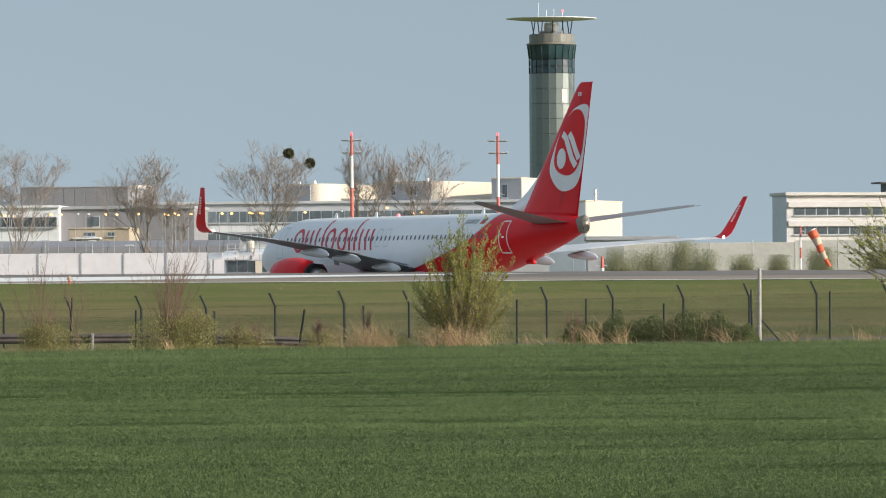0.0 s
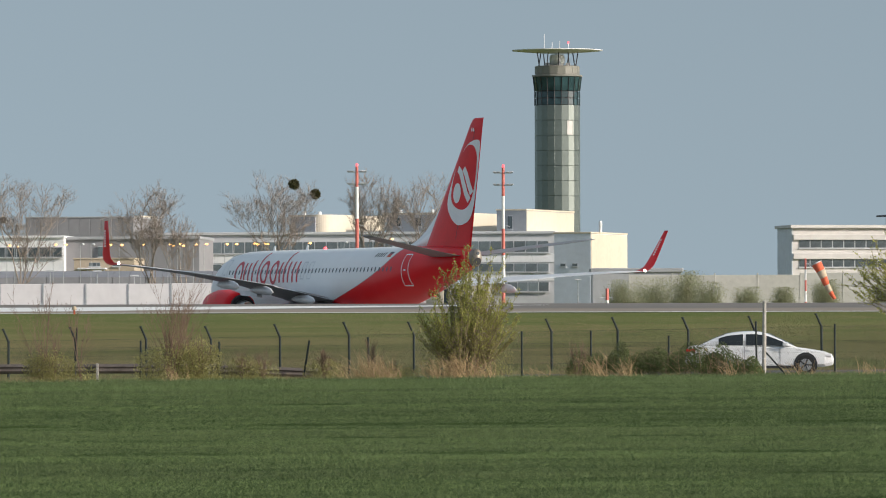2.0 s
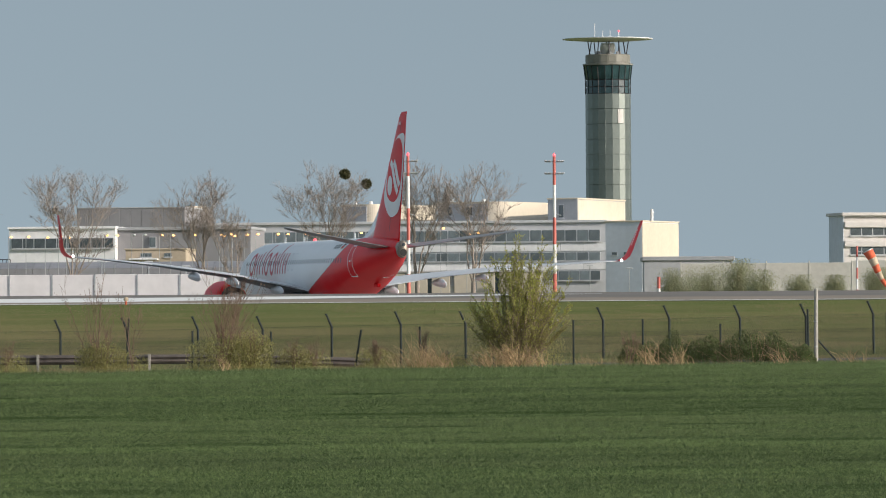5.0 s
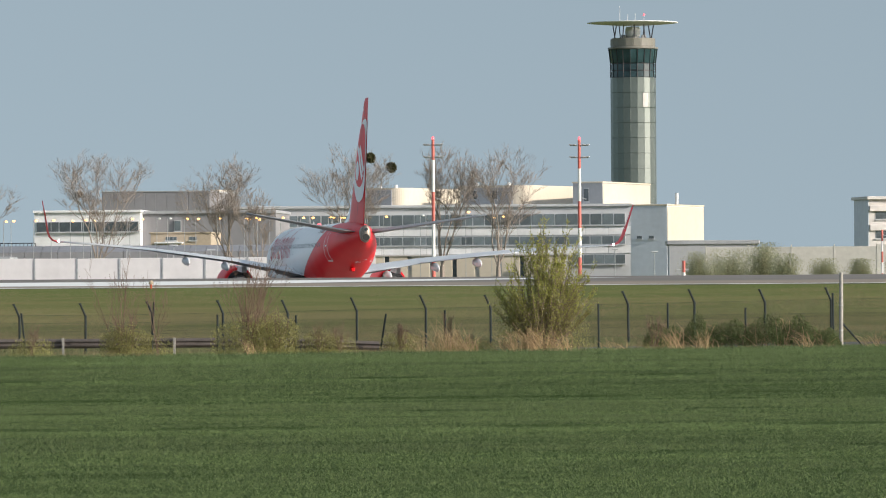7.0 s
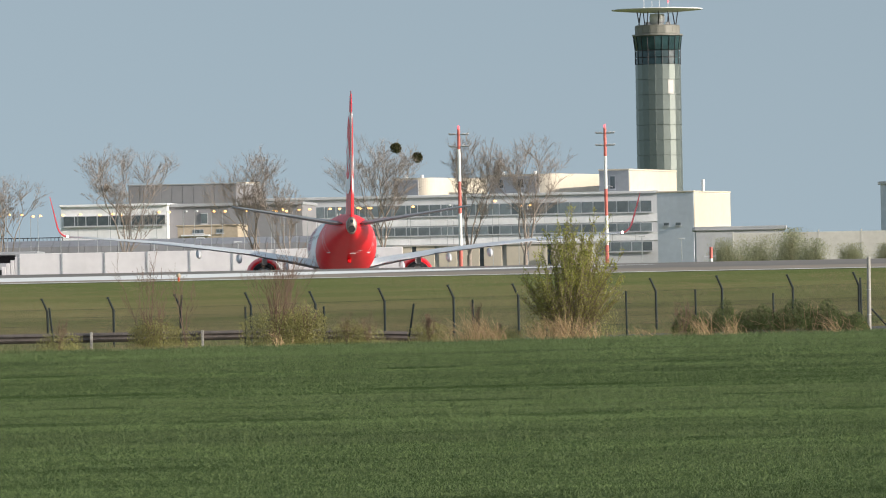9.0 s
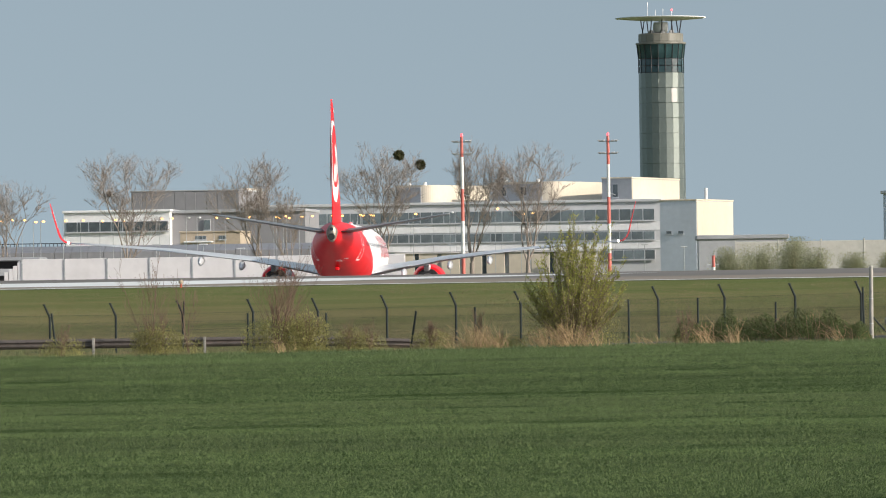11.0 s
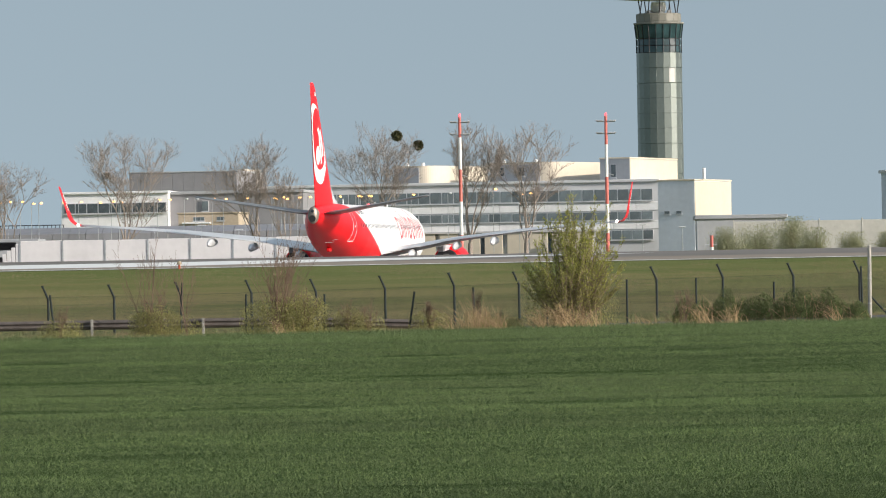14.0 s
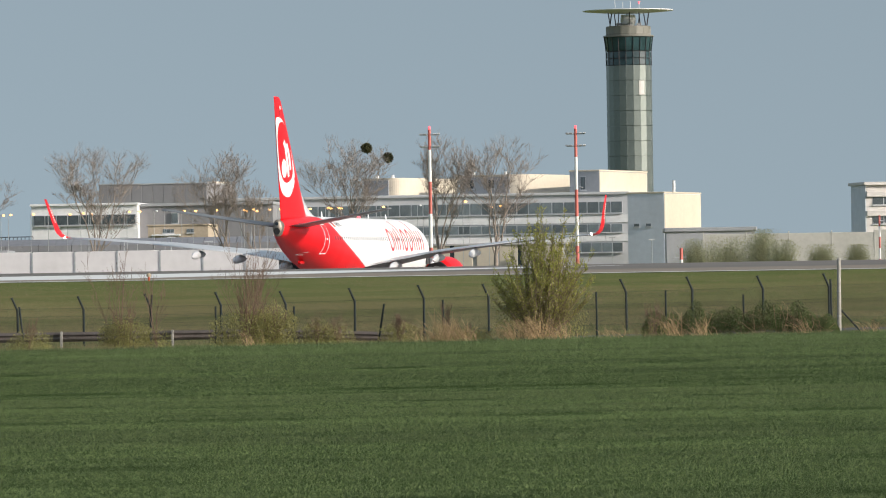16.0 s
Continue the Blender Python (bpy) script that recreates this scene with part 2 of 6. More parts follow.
def ground_material():
    """Crop soil and green near the camera, meadow beyond the road, by the distance along the plan."""
    m = bpy.data.materials.new("ground_cover")
    m.use_nodes = True
    nt = m.node_tree
    N, L = nt.nodes.new, nt.links.new
    p = nt.nodes["Principled BSDF"]
    co, sep = N("ShaderNodeTexCoord"), N("ShaderNodeSeparateXYZ")
    L(co.outputs["Object"], sep.inputs[0])
    mp = N("ShaderNodeMapping")
    mp.inputs["Scale"].default_value = (0.2, 1, 1)
    L(co.outputs["Object"], mp.inputs[0])
    a, b = N("ShaderNodeTexNoise"), N("ShaderNodeTexNoise")
    for n, s in ((a, 0.12), (b, 2.0)):
        n.inputs["Scale"].default_value, n.inputs["Detail"].default_value = s, 6
        L(mp.outputs[0], n.inputs["Vector"])
    mix = N("ShaderNodeMix")
    mix.data_type = "FLOAT"
    mix.inputs[0].default_value = 0.4
    L(a.outputs[0], mix.inputs[2])
    L(b.outputs[0], mix.inputs[3])

    def ramp(lo, hi):
        r = N("ShaderNodeValToRGB")
        r.color_ramp.elements[0].position, r.color_ramp.elements[1].position = 0.35, 0.65
        r.color_ramp.elements[0].color, r.color_ramp.elements[1].color = (*lo, 1), (*hi, 1)
        L(mix.outputs[0], r.inputs[0])
        return r.outputs[0]
    crop = ramp((0.030, 0.047, 0.018), (0.045, 0.072, 0.026))
    fresh, worn = ramp((0.100, 0.138, 0.046), (0.172, 0.168, 0.072)), ramp((0.112, 0.122, 0.053), (0.235, 0.185, 0.102))
    far = N("ShaderNodeMapRange")      # drier sward along the fence, greener up by the runway
    far.inputs["From Min"].default_value, far.inputs["From Max"].default_value = 235.0, 308.0
    L(sep.outputs["Y"], far.inputs[0])
    sward = N("ShaderNodeMix")
    sward.data_type = "RGBA"
    L(far.outputs[0], sward.inputs[0])
    L(worn, sward.inputs[6])
    L(fresh, sward.inputs[7])
    meadow = sward.outputs[2]
    step = N("ShaderNodeMapRange")
    step.inputs["From Min"].default_value, step.inputs["From Max"].default_value = 197.0, 199.0
    L(sep.outputs["Y"], step.inputs[0])
    c = N("ShaderNodeMix")
    c.data_type = "RGBA"
    L(step.outputs[0], c.inputs[0])
    L(crop, c.inputs[6])
    L(meadow, c.inputs[7])
    L(c.outputs[2], p.inputs["Base Color"])
    p.inputs["Roughness"].default_value, p.inputs["Specular IOR Level"].default_value = 1.0, 0.0
    bp = N("ShaderNodeBump")
    bp.inputs["Strength"].default_value, bp.inputs["Distance"].default_value = 0.6, 0.05
    L(b.outputs[0], bp.inputs["Height"])
    L(bp.outputs[0], p.inputs["Normal"])
    return m


GROUND = ground_material()


# ---- mesh helpers ----
def part(name, bm, material, parent=None, label="", smooth=False):
    """Links a bmesh as one mesh object, under a thing or a part."""
    me = bpy.data.meshes.new(name)
    bmesh.ops.recalc_face_normals(bm, faces=bm.faces)
    bm.to_mesh(me)
    bm.free()
    me.materials.append(material)
    if smooth:
        me.polygons.foreach_set("use_smooth", [True] * len(me.polygons))
    ob = new(name, me)
    if parent:
        ob.parent = parent
    return tagged(ob, label)


def raw(name, verts, faces, material, parent=None, smooth=False):
    """Links a mesh from arrays: faces all of one size."""
    me = bpy.data.meshes.new(name)
    verts, faces = np.asarray(verts, np.float32), np.asarray(faces, np.int32)
    me.vertices.add(len(verts))
    me.vertices.foreach_set("co", verts.ravel())
    k = faces.shape[1]
    me.loops.add(faces.size)
    me.loops.foreach_set("vertex_index", faces.ravel())
    me.polygons.add(len(faces))
    me.polygons.foreach_set("loop_start", np.arange(0, faces.size, k, dtype=np.int32))
    me.polygons.foreach_set("loop_total", np.full(len(faces), k, np.int32))
    me.update(calc_edges=True)
    me.materials.append(material)
    if smooth:
        me.polygons.foreach_set("use_smooth", [True] * len(me.polygons))
    ob = new(name, me)
    if parent:
        ob.parent = parent
    return ob


def thing(name, x, y, z, rz=0, label="", category="", group="", kind=""):
    ob = new(name)
    ob.empty_display_size = 0.2
    ob.matrix_basis = pose(x, y, z, 0, 0, rz)
    return tagged(ob, label, category, group, kind)


def box(x0, x1, y0, y1, z0, z1, bevel=0.0, bm=None):
    own = bm is None
    bm = bm or bmesh.new()
    v = [bm.verts.new((x, y, z)) for x in (x0, x1) for y in (y0, y1) for z in (z0, z1)]
    for q in ((0, 1, 3, 2), (4, 6, 7, 5), (0, 4, 5, 1), (2, 3, 7, 6), (0, 2, 6, 4), (1, 5, 7, 3)):
        bm.faces.new([v[i] for i in q])
    if bevel and own:
        bmesh.ops.bevel(bm, geom=bm.edges[:], offset=bevel, segments=1, affect="EDGES")
    return bm


def loft(rings, bm=None, caps=True):
    """A skin over closed rings with equal counts of points."""
    bm = bm or bmesh.new()
    vs = [[bm.verts.new(p) for p in r] for r in rings]
    n = len(vs[0])
    for a, b in zip(vs, vs[1:]):
        for i in range(n):
            bm.faces.new((a[i], a[(i + 1) % n], b[(i + 1) % n], b[i]))
    if caps:
        bm.faces.new(vs[0][::-1])
        bm.faces.new(vs[-1])
    return bm


def tube(p0, p1, r0, r1=None, n=8, bm=None):
    p0, p1 = Vector(p0), Vector(p1)
    r1 = r0 if r1 is None else r1
    q = (p1 - p0).to_track_quat("Z", "Y")
    ring = [Vector((math.cos(2 * math.pi * i / n), math.sin(2 * math.pi * i / n), 0)) for i in range(n)]
    return loft([[p0 + q @ (v * r0) for v in ring], [p1 + q @ (v * r1) for v in ring]], bm)


def turned(profile, n=24, bm=None, caps=True):
    """A turned body: (radius, height) pairs about z."""
    return loft([[(r * math.cos(2 * math.pi * i / n), r * math.sin(2 * math.pi * i / n), z) for i in range(n)] for r, z in profile], bm, caps)


def interp(table, s):
    """Columns of a table at the station s."""
    xs = [row[0] for row in table]
    return [float(np.interp(s, xs, [row[k] for row in table])) for k in range(1, len(table[0]))]


# ---- ground ----
def lift(x, y):
    """Height of the ground: the field, a rise to the runway, and the lower apron behind it."""
    base = float(np.interp(y, (-400, 0, 198, 205, 220, 224, 240, 312, 346, 351, 5000), (0, 0, 0.10, 0.03, 0.03, 0.22, 0.55, 2.47, 3.06, 1.15, 1.15)))
    tilt = 0.22 * max(-1.0, min(1.0, x / 14.0)) * float(np.interp(y, (20, 150, 206, 222, 240, 290), (0, 0.45, 0.45, 1, 1, 0)))
    return base + tilt


def build_ground():
    xs = sorted({*(-4500, -2500, -1200, -600, -300, -150, -90), *range(-60, 61, 4), *(90, 150, 300, 600, 1200, 2500, 4500)})
    ys = sorted({*(-4500, -2000, -800, -300, -100, -30), *range(0, 240, 6), *range(240, 346, 4), 198, 205, 220, 224, 312, 346, 351, 380, 450, 600, 900, 1400, 2200, 3300, 4800})
    verts = [(x, y, lift(x, y) + (0.06 * noise.noise((x * 0.05, y * 0.03, 0)) if 240 < y < 308 else 0)) for y in ys for x in xs]
    w = len(xs)
    faces = [(j * w + i, j * w + i + 1, (j + 1) * w + i + 1, (j + 1) * w + i) for j in range(len(ys) - 1) for i in range(w - 1)]
    g = raw("ground", verts, faces, GROUND, smooth=True)
    tagged(g, "green crop field rising to a mown grass airfield", "ground", kind="structure")


def strip(name, near, far, material, dz, label, cat, x0=-900, x1=900, steps=60):
    """A paved strip that follows the ground; near and far give its edges at x."""
    xs = np.linspace(x0, x1, steps)
    verts, faces = [], []
    for x in xs:
        a, b = near(x), far(x)
        for k in range(5):
            y = a + (b - a) * k / 4
            verts.append((x, y, lift(x, y) + dz))
    for i in range(len(xs) - 1):
        for k in range(4):
            faces.append((i * 5 + k, (i + 1) * 5 + k, (i + 1) * 5 + k + 1, i * 5 + k + 1))
    return tagged(raw(name, verts, faces, material), label, cat, kind="structure")


build_ground()
strip("road", lambda x: 206.5, lambda x: 218.5, ROAD_ASPHALT, 0.02, "dark asphalt country road beside the perimeter fence", "road", steps=240)
strip("runway", lambda x: 312.0, lambda x: 346.0, ASPHALT, 0.02, "grey asphalt runway with worn surface", "runway")
strip("runway_shoulder", lambda x: 313.7, lambda x: 326.0, SHOULDER, 0.024, "tan-coloured paved shoulder along the runway", "runway shoulder")
strip("runway_edge_line", lambda x: 312.3, lambda x: 313.6, LINE_WHITE, 0.026, "white painted line along the runway edge", "marking")
strip("white_runway_area", lambda x: max(319.0, 318.0 + (x + 21) * 0.79), lambda x: 334.0 + (x + 21) * 0.20, LINE_WHITE, 0.030,
      "broad bright white area on the runway", "marking", -60, 5.5, 40)
strip("apron", lambda x: 352.0, lambda x: 620.0, CONCRETE, 0.02, "pale concrete taxiway and apron behind the runway", "taxiway")


# ---- buildings ----
def window_band(parent, x0, x1, z0, z1, pitch, y=0.0, frame_mat=None, sill=True, glass=None):
    """A recessed band of separate panes with mullions and a sill."""
    band = part("window_band", box(x0, x1, y - 0.02, y + 0.3, z0, z1), frame_mat or FRAME, parent)
    n = max(1, round((x1 - x0) / pitch))
    w = (x1 - x0) / n
    h = z1 - z0
    me = None
    for i in range(n):
        if me is None:
            ob = part("pane", box(0.05 * w, 0.95 * w, -0.05, 0.0, 0.05 * h, 0.95 * h), glass or WINDOW, band)
            me = ob.data
        else:
            ob = new("pane", me)
            ob.parent = band
        ob.location = (x0 + i * w, y - 0.02, z0)
    if sill:
        part("sill", box(x0 - 0.1, x1 + 0.1, y - 0.25, y + 0.05, z0 - 0.18, z0), FRAME, band)
    return band


def coping(parent, x0, x1, y0, y1, z, material, h=0.35, over=0.2):
    part("parapet", box(x0 - over, x1 + over, y0 - over, y1 + over, z, z + h, 0.05), material, parent)


# long office building with white bands and strips of windows
office = thing("office_building", -54.75, 1150, 1.15, -6, "long pale office building with dark window strips and white bands", "building")
ox0, ox1 = 0.0, 74.39
ob_top = 17.88
part("wall", box(ox0, ox1, 0.3, 50, 0, ob_top), PALE, office)
coping(office, ox0, ox1, 0, 50, ob_top, PALE, 0.5)
for k, (za, zb) in enumerate(((14.52, 16.66), (11.05, 12.58), (7.48, 9.22))):
    window_band(office, ox1 - 10.5 if k == 2 else ox0 + 1, ox1 - 1.0, za, zb, 2.1)
for za, zb in ((12.78, 14.31), (9.42, 10.85)):
    n = 18
    for i in range(n):
        w = (ox1 - ox0) / n
        part("facade_panel", box(ox0 + i * w + 0.04, ox0 + (i + 1) * w - 0.04, 0.1, 0.34, za, zb, 0.03), CLEAN_WHITE, office)
for i in range(9):      # sunlit cream bays of the lower floors, with darker strips between them
    x = ox1 - 48 + i * 4.1
    part("ground_floor_bay", box(x, x + 3.3, -0.6, 0.3, 0, 9.1, 0.05), CREAM, office)
    part("bay_strip", box(x + 3.3, x + 4.1, -0.35, 0.3, 0, 6.6 if i % 3 else 9.1, 0.02), BEIGE_WALL if i % 3 else DARK_PANE, office)
part("canopy_edge", box(ox1 - 48.2, ox1 - 11, -0.9, 0.3, 9.1, 9.32, 0.03), LAB_WALL, office)


def rounded_block(name, label, u, d, z0, z1, left, right, radius, windows=(), phi=26.0, cat="plant room"):
    """A block with a smoothly rounded corner towards the field."""
    t = thing(name, u, d, z0, -phi, label, cat)
    h = z1 - z0
    arc = [(radius * (math.sin(a) - 1), radius * (1 - math.cos(a))) for a in np.linspace(0, math.pi / 2, 12)]
    plan = [(-left, right), (-left, 0), *arc, (0, right)]
    rings = [[(x * f, y * f + (1 - f) * 2, z) for x, y in plan] for z, f in ((0, 1.0), (h - 0.35, 1.0), (h - 0.35, 1.02), (h, 1.02))]
    part("wall", loft(rings), CREAM, t)
    # grey skin puts the shade of the unlit side into the colour
    part("shaded_side_cladding", box(-left, -radius * 0.85, -0.14, 0.1, 0.1, h - 0.4, 0.05), GREY_CLAD, t)
    for (a, b, c, e) in windows:
        window_band(t, a, b, c, e, max(0.9, (b - a) / 3), -0.14, glass=DARK_PANE)
    for x in (-left + 1.2, -left * 0.4):
        part("roof_cowl", tube((x, 3, h), (x, 3, h + 0.6), 0.4, 0.3, 10), CLEAN_WHITE, t)
    return t


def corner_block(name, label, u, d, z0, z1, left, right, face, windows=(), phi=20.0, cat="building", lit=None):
    """A block whose corner points at the field; shade and sun are put into its two face colours."""
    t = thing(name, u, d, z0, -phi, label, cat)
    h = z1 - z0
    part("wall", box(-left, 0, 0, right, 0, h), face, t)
    # paler cream skin stands for sunlight on the end face
    part("sunlit_cladding", box(-0.02, 0.12, 0.15, right - 0.15, 0.1, h - 0.1, 0.03), lit or CREAM, t)
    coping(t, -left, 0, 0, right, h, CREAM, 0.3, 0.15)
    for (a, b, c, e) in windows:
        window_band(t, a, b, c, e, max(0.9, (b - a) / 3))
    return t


corner_block("stair_tower", "tall block with a shaded grey face and a sunlit cream face", 25.00, 1110, 1.15, 18.57, 6.74, 20.26, BLUE_SHADE,
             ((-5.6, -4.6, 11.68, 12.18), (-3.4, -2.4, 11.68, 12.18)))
vent = thing("roof_vent_mast", 26.86, 1114, 18.87, 0, "white vent pipe on the block roof", "vent")
part("pipe", tube((0, 0, 0), (0, 0, 1.98), 0.28, n=12), CLEAN_WHITE, vent)
part("collar", tube((0, 0, 1.3), (0, 0, 1.42), 0.36, n=12), CLEAN_WHITE, vent)
ROOF_Z = 1.15 + ob_top + 0.5
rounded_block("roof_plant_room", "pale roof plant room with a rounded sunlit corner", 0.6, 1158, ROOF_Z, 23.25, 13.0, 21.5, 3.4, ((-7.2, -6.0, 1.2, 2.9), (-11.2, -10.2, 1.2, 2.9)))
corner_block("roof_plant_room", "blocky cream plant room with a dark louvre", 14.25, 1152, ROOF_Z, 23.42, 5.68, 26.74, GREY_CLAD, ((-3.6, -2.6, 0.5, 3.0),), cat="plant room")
rounded_block("roof_plant_room", "rounded plant room with a shaded grey side and a sunlit cream end", -22.2, 1160, ROOF_Z, 22.95, 7.4, 23.5, 2.6)

# terminal group on the left
hall = thing("terminal_hall", -74.66, 1120, 1.15, -6, "grey metal-clad hall rising over the terminal roofs", "building")
hw, ht = 19.28, 20.53
part("wall", box(0, hw, 0, 30, 0, ht), HALL_GREY, hall)
for i in range(10):
    part("cladding_panel", box(i * hw / 10 + 0.04, (i + 1) * hw / 10 - 0.04, -0.12, 0.02, ht - 4.2, ht - 0.1, 0.03), HALL_GREY, hall)
coping(hall, 0, hw, 0, 30, ht, GREY_CLAD, 0.25)
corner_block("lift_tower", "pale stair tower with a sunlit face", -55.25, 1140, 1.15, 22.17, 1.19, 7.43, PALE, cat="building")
term = thing("terminal_building", -81.31, 1050, 1.15, -4, "white terminal building with a band of dark windows", "building")
tw, tt = 17.70, 15.98
part("wall", box(0, tw, 0.3, 24, 0, tt), CLEAN_WHITE, term)
coping(term, 0, tw, 0, 24, tt, CLEAN_WHITE, 0.4)
window_band(term, 0.4, tw - 0.2, 12.79, 14.48, 2.0, glass=DARK_PANE)
wing = thing("terminal_wing", -63.64, 1052, 1.15, -4, "pale grey terminal wing with a single dark window", "building")
ww, wtop = 22.43, 15.72
part("wall", box(0, ww, 0.3, 22, 0, wtop), HALL_GREY, wing)
coping(wing, 0, ww, 0, 22, wtop, GREY_CLAD, 0.5)
window_band(wing, 5.54, 6.66, 12.84, 14.62, 1.2)
annex = thing("tan_annex", -59.60, 1010, 1.15, -4, "low tan rendered annex with a flat canopy", "building")
aw, atop = 9.64, 11.96
part("wall", box(0, aw, 0, 14, 0, atop), TAN, annex)
coping(annex, 0, aw, 0, 14, atop, TAN, 0.25)
window_band(annex, 2.4, 4.2, atop - 1.1, atop - 0.5, 0.6)
window_band(annex, 6.2, 7.4, atop - 1.1, atop - 0.5, 0.6)
part("canopy", box(0.8, aw * 0.55, -2.2, 0, atop - 1.6, atop - 1.35, 0.05), CLEAN_WHITE, annex)
for i in range(4):
    x = 1.0 + i * (aw * 0.55 - 1.2) / 3
    part("canopy_post", tube((x, -2.0, 0), (x, -2.0, atop - 1.6), 0.08, n=6), STEEL, annex)
shed = thing("long_shed", -85.08, 900, 1.15, 0, "long low shed with a curved grey metal roof", "building")
sw, sz0, sz1 = 56.19, 7.37, 9.13
part("wall", box(0, sw, 0.4, 20, 0, sz0), DARK_METAL, shed)
ring0 = [(0, -0.5 + 21 * k / 12, sz0 + (sz1 - sz0) * math.sin(math.pi * min(1, 0.15 + 0.85 * k / 12))) for k in range(13)]
bays = 24
for i in range(bays):
    a, b = i * sw / bays + 0.03, (i + 1) * sw / bays - 0.03
    bm = loft([[(a, y, z) for _, y, z in ring0] + [(a, ring0[-1][1], sz0 - 0.1), (a, ring0[0][1], sz0 - 0.1)],
               [(b, y, z) for _, y, z in ring0] + [(b, ring0[-1][1], sz0 - 0.1), (b, ring0[0][1], sz0 - 0.1)]])
    part("roof_sheet", bm, SHED_ROOF, shed)
rail = thing("roof_railing", -84.85, 915, 1.15 + sz1 - 0.5, 0, "thin steel railing along the shed roof", "railing")
rl = 14.2
for k in (0.5, 1.0):
    part("rail", tube((0, 0, k), (rl, 0, k), 0.07, n=6), DARK_METAL, rail)
for i in range(26):
    part("post", tube((rl * i / 25, 0, -0.6), (rl * i / 25, 0, 1.0), 0.05, n=6), DARK_METAL, rail)

# white two-storey building and boundary wall on the other side
lab = thing("white_building", 54.5, 1000, 1.15, 12, "white two-storey building with two strips of windows", "building")
lw, lt = 46.0, 16.50
part("wall", box(0, lw, 0.3, 9, 0, lt), LAB_WALL, lab)
# thin skin gives the end wall its bluish shade by colour
part("end_wall", box(-0.15, 0.02, 0.3, 9, 0, lt), BLUE_SHADE, lab)
coping(lab, -0.3, lw, -0.3, 9.2, lt, LAB_WALL, 0.5)
for va, vb in ((13.38, 14.63), (10.35, 11.60)):
    window_band(lab, 1.0, lw - 1, va, vb, 1.8, 0.25, glass=DARK_PANE)
    part("projecting_band", box(0, lw, -0.2, 0.4, vb, vb + 0.9, 0.05), LAB_WALL, lab)
part("roof_cabin", box(17.2, 24.0, 3, 7, lt + 0.5, 18.41, 0.05), DARK_ROOF, lab)
part("roof_canopy", box(15.9, 25.0, 2.5, 8, 18.41, 18.68, 0.05), DARK_ROOF, lab)
wall = thing("boundary_wall", 22.91, 800, 1.15, 0, "long beige concrete panel wall", "wall")
wh = 7.65
for i in range(11):
    a = i * 5.4
    part("wall_panel", box(a + 0.03, a + 5.37, 0, 0.3, 0, wh - (i < 4) * 0.25, 0.03), BEIGE_WALL, wall)
    part("wall_post", box(a - 0.07, a + 0.07, -0.04, 0.34, 0, wh, 0.02), BEIGE_WALL, wall)
lowhouse = thing("low_roof_block", 19.64, 860, 1.15, 0, "low dark-roofed shed behind the wall", "building")
part("wall", box(0, 12, 0, 10, 0, 8.28), GREY_CLAD, lowhouse)
part("roof", box(-0.3, 12.3, -0.3, 10.3, 8.28, 8.89, 0.1), ROOF_GREY, lowhouse)

# long white barrier panels on the apron
barrier = thing("white_barrier", -42.07, 500, 1.15, 0, "long white panelled barrier along the apron", "barrier")
bh = 4.25
pw = 3.37
for i in range(9):
    part("panel", box(i * pw + 0.03, (i + 1) * pw - 0.03, 0, 0.5, 0, bh - 0.01 * (i % 3), 0.04), BARRIER_WHITE, barrier)
    part("joint_post", box(i * pw - 0.07, i * pw + 0.07, -0.05, 0.45, 0, bh - 0.04), STEEL, barrier)
for i in range(4):
    part("end_step", box(-0.35 * (i + 1), -0.35 * i - 0.04, 0, 0.5, 0, bh - 0.25 * (i + 1), 0.02), BARRIER_WHITE, barrier)
garage = thing("dark_open_garage", -52.97, 560, 1.15, 0, "dark open-fronted equipment shelter", "shelter")
gw, gh = 7.49, 4.90
part("roof", box(0, gw, 0, 8, gh - 0.3, gh, 0.05), ROOF_GREY, garage)
part("back_wall", box(0, gw, 7.6, 7.9, 0, gh - 0.3), DARK_METAL, garage)
part("front_beam", box(0, gw, 0, 0.3, 3.30, 3.90), GREY_CLAD, garage)
for i in range(5):
    part("column", box(i * gw / 4 - 0.1 * (i > 0), i * gw / 4 + 0.1, 0.02, 0.28, 0, gh - 0.3), GREY_CLAD, garage)


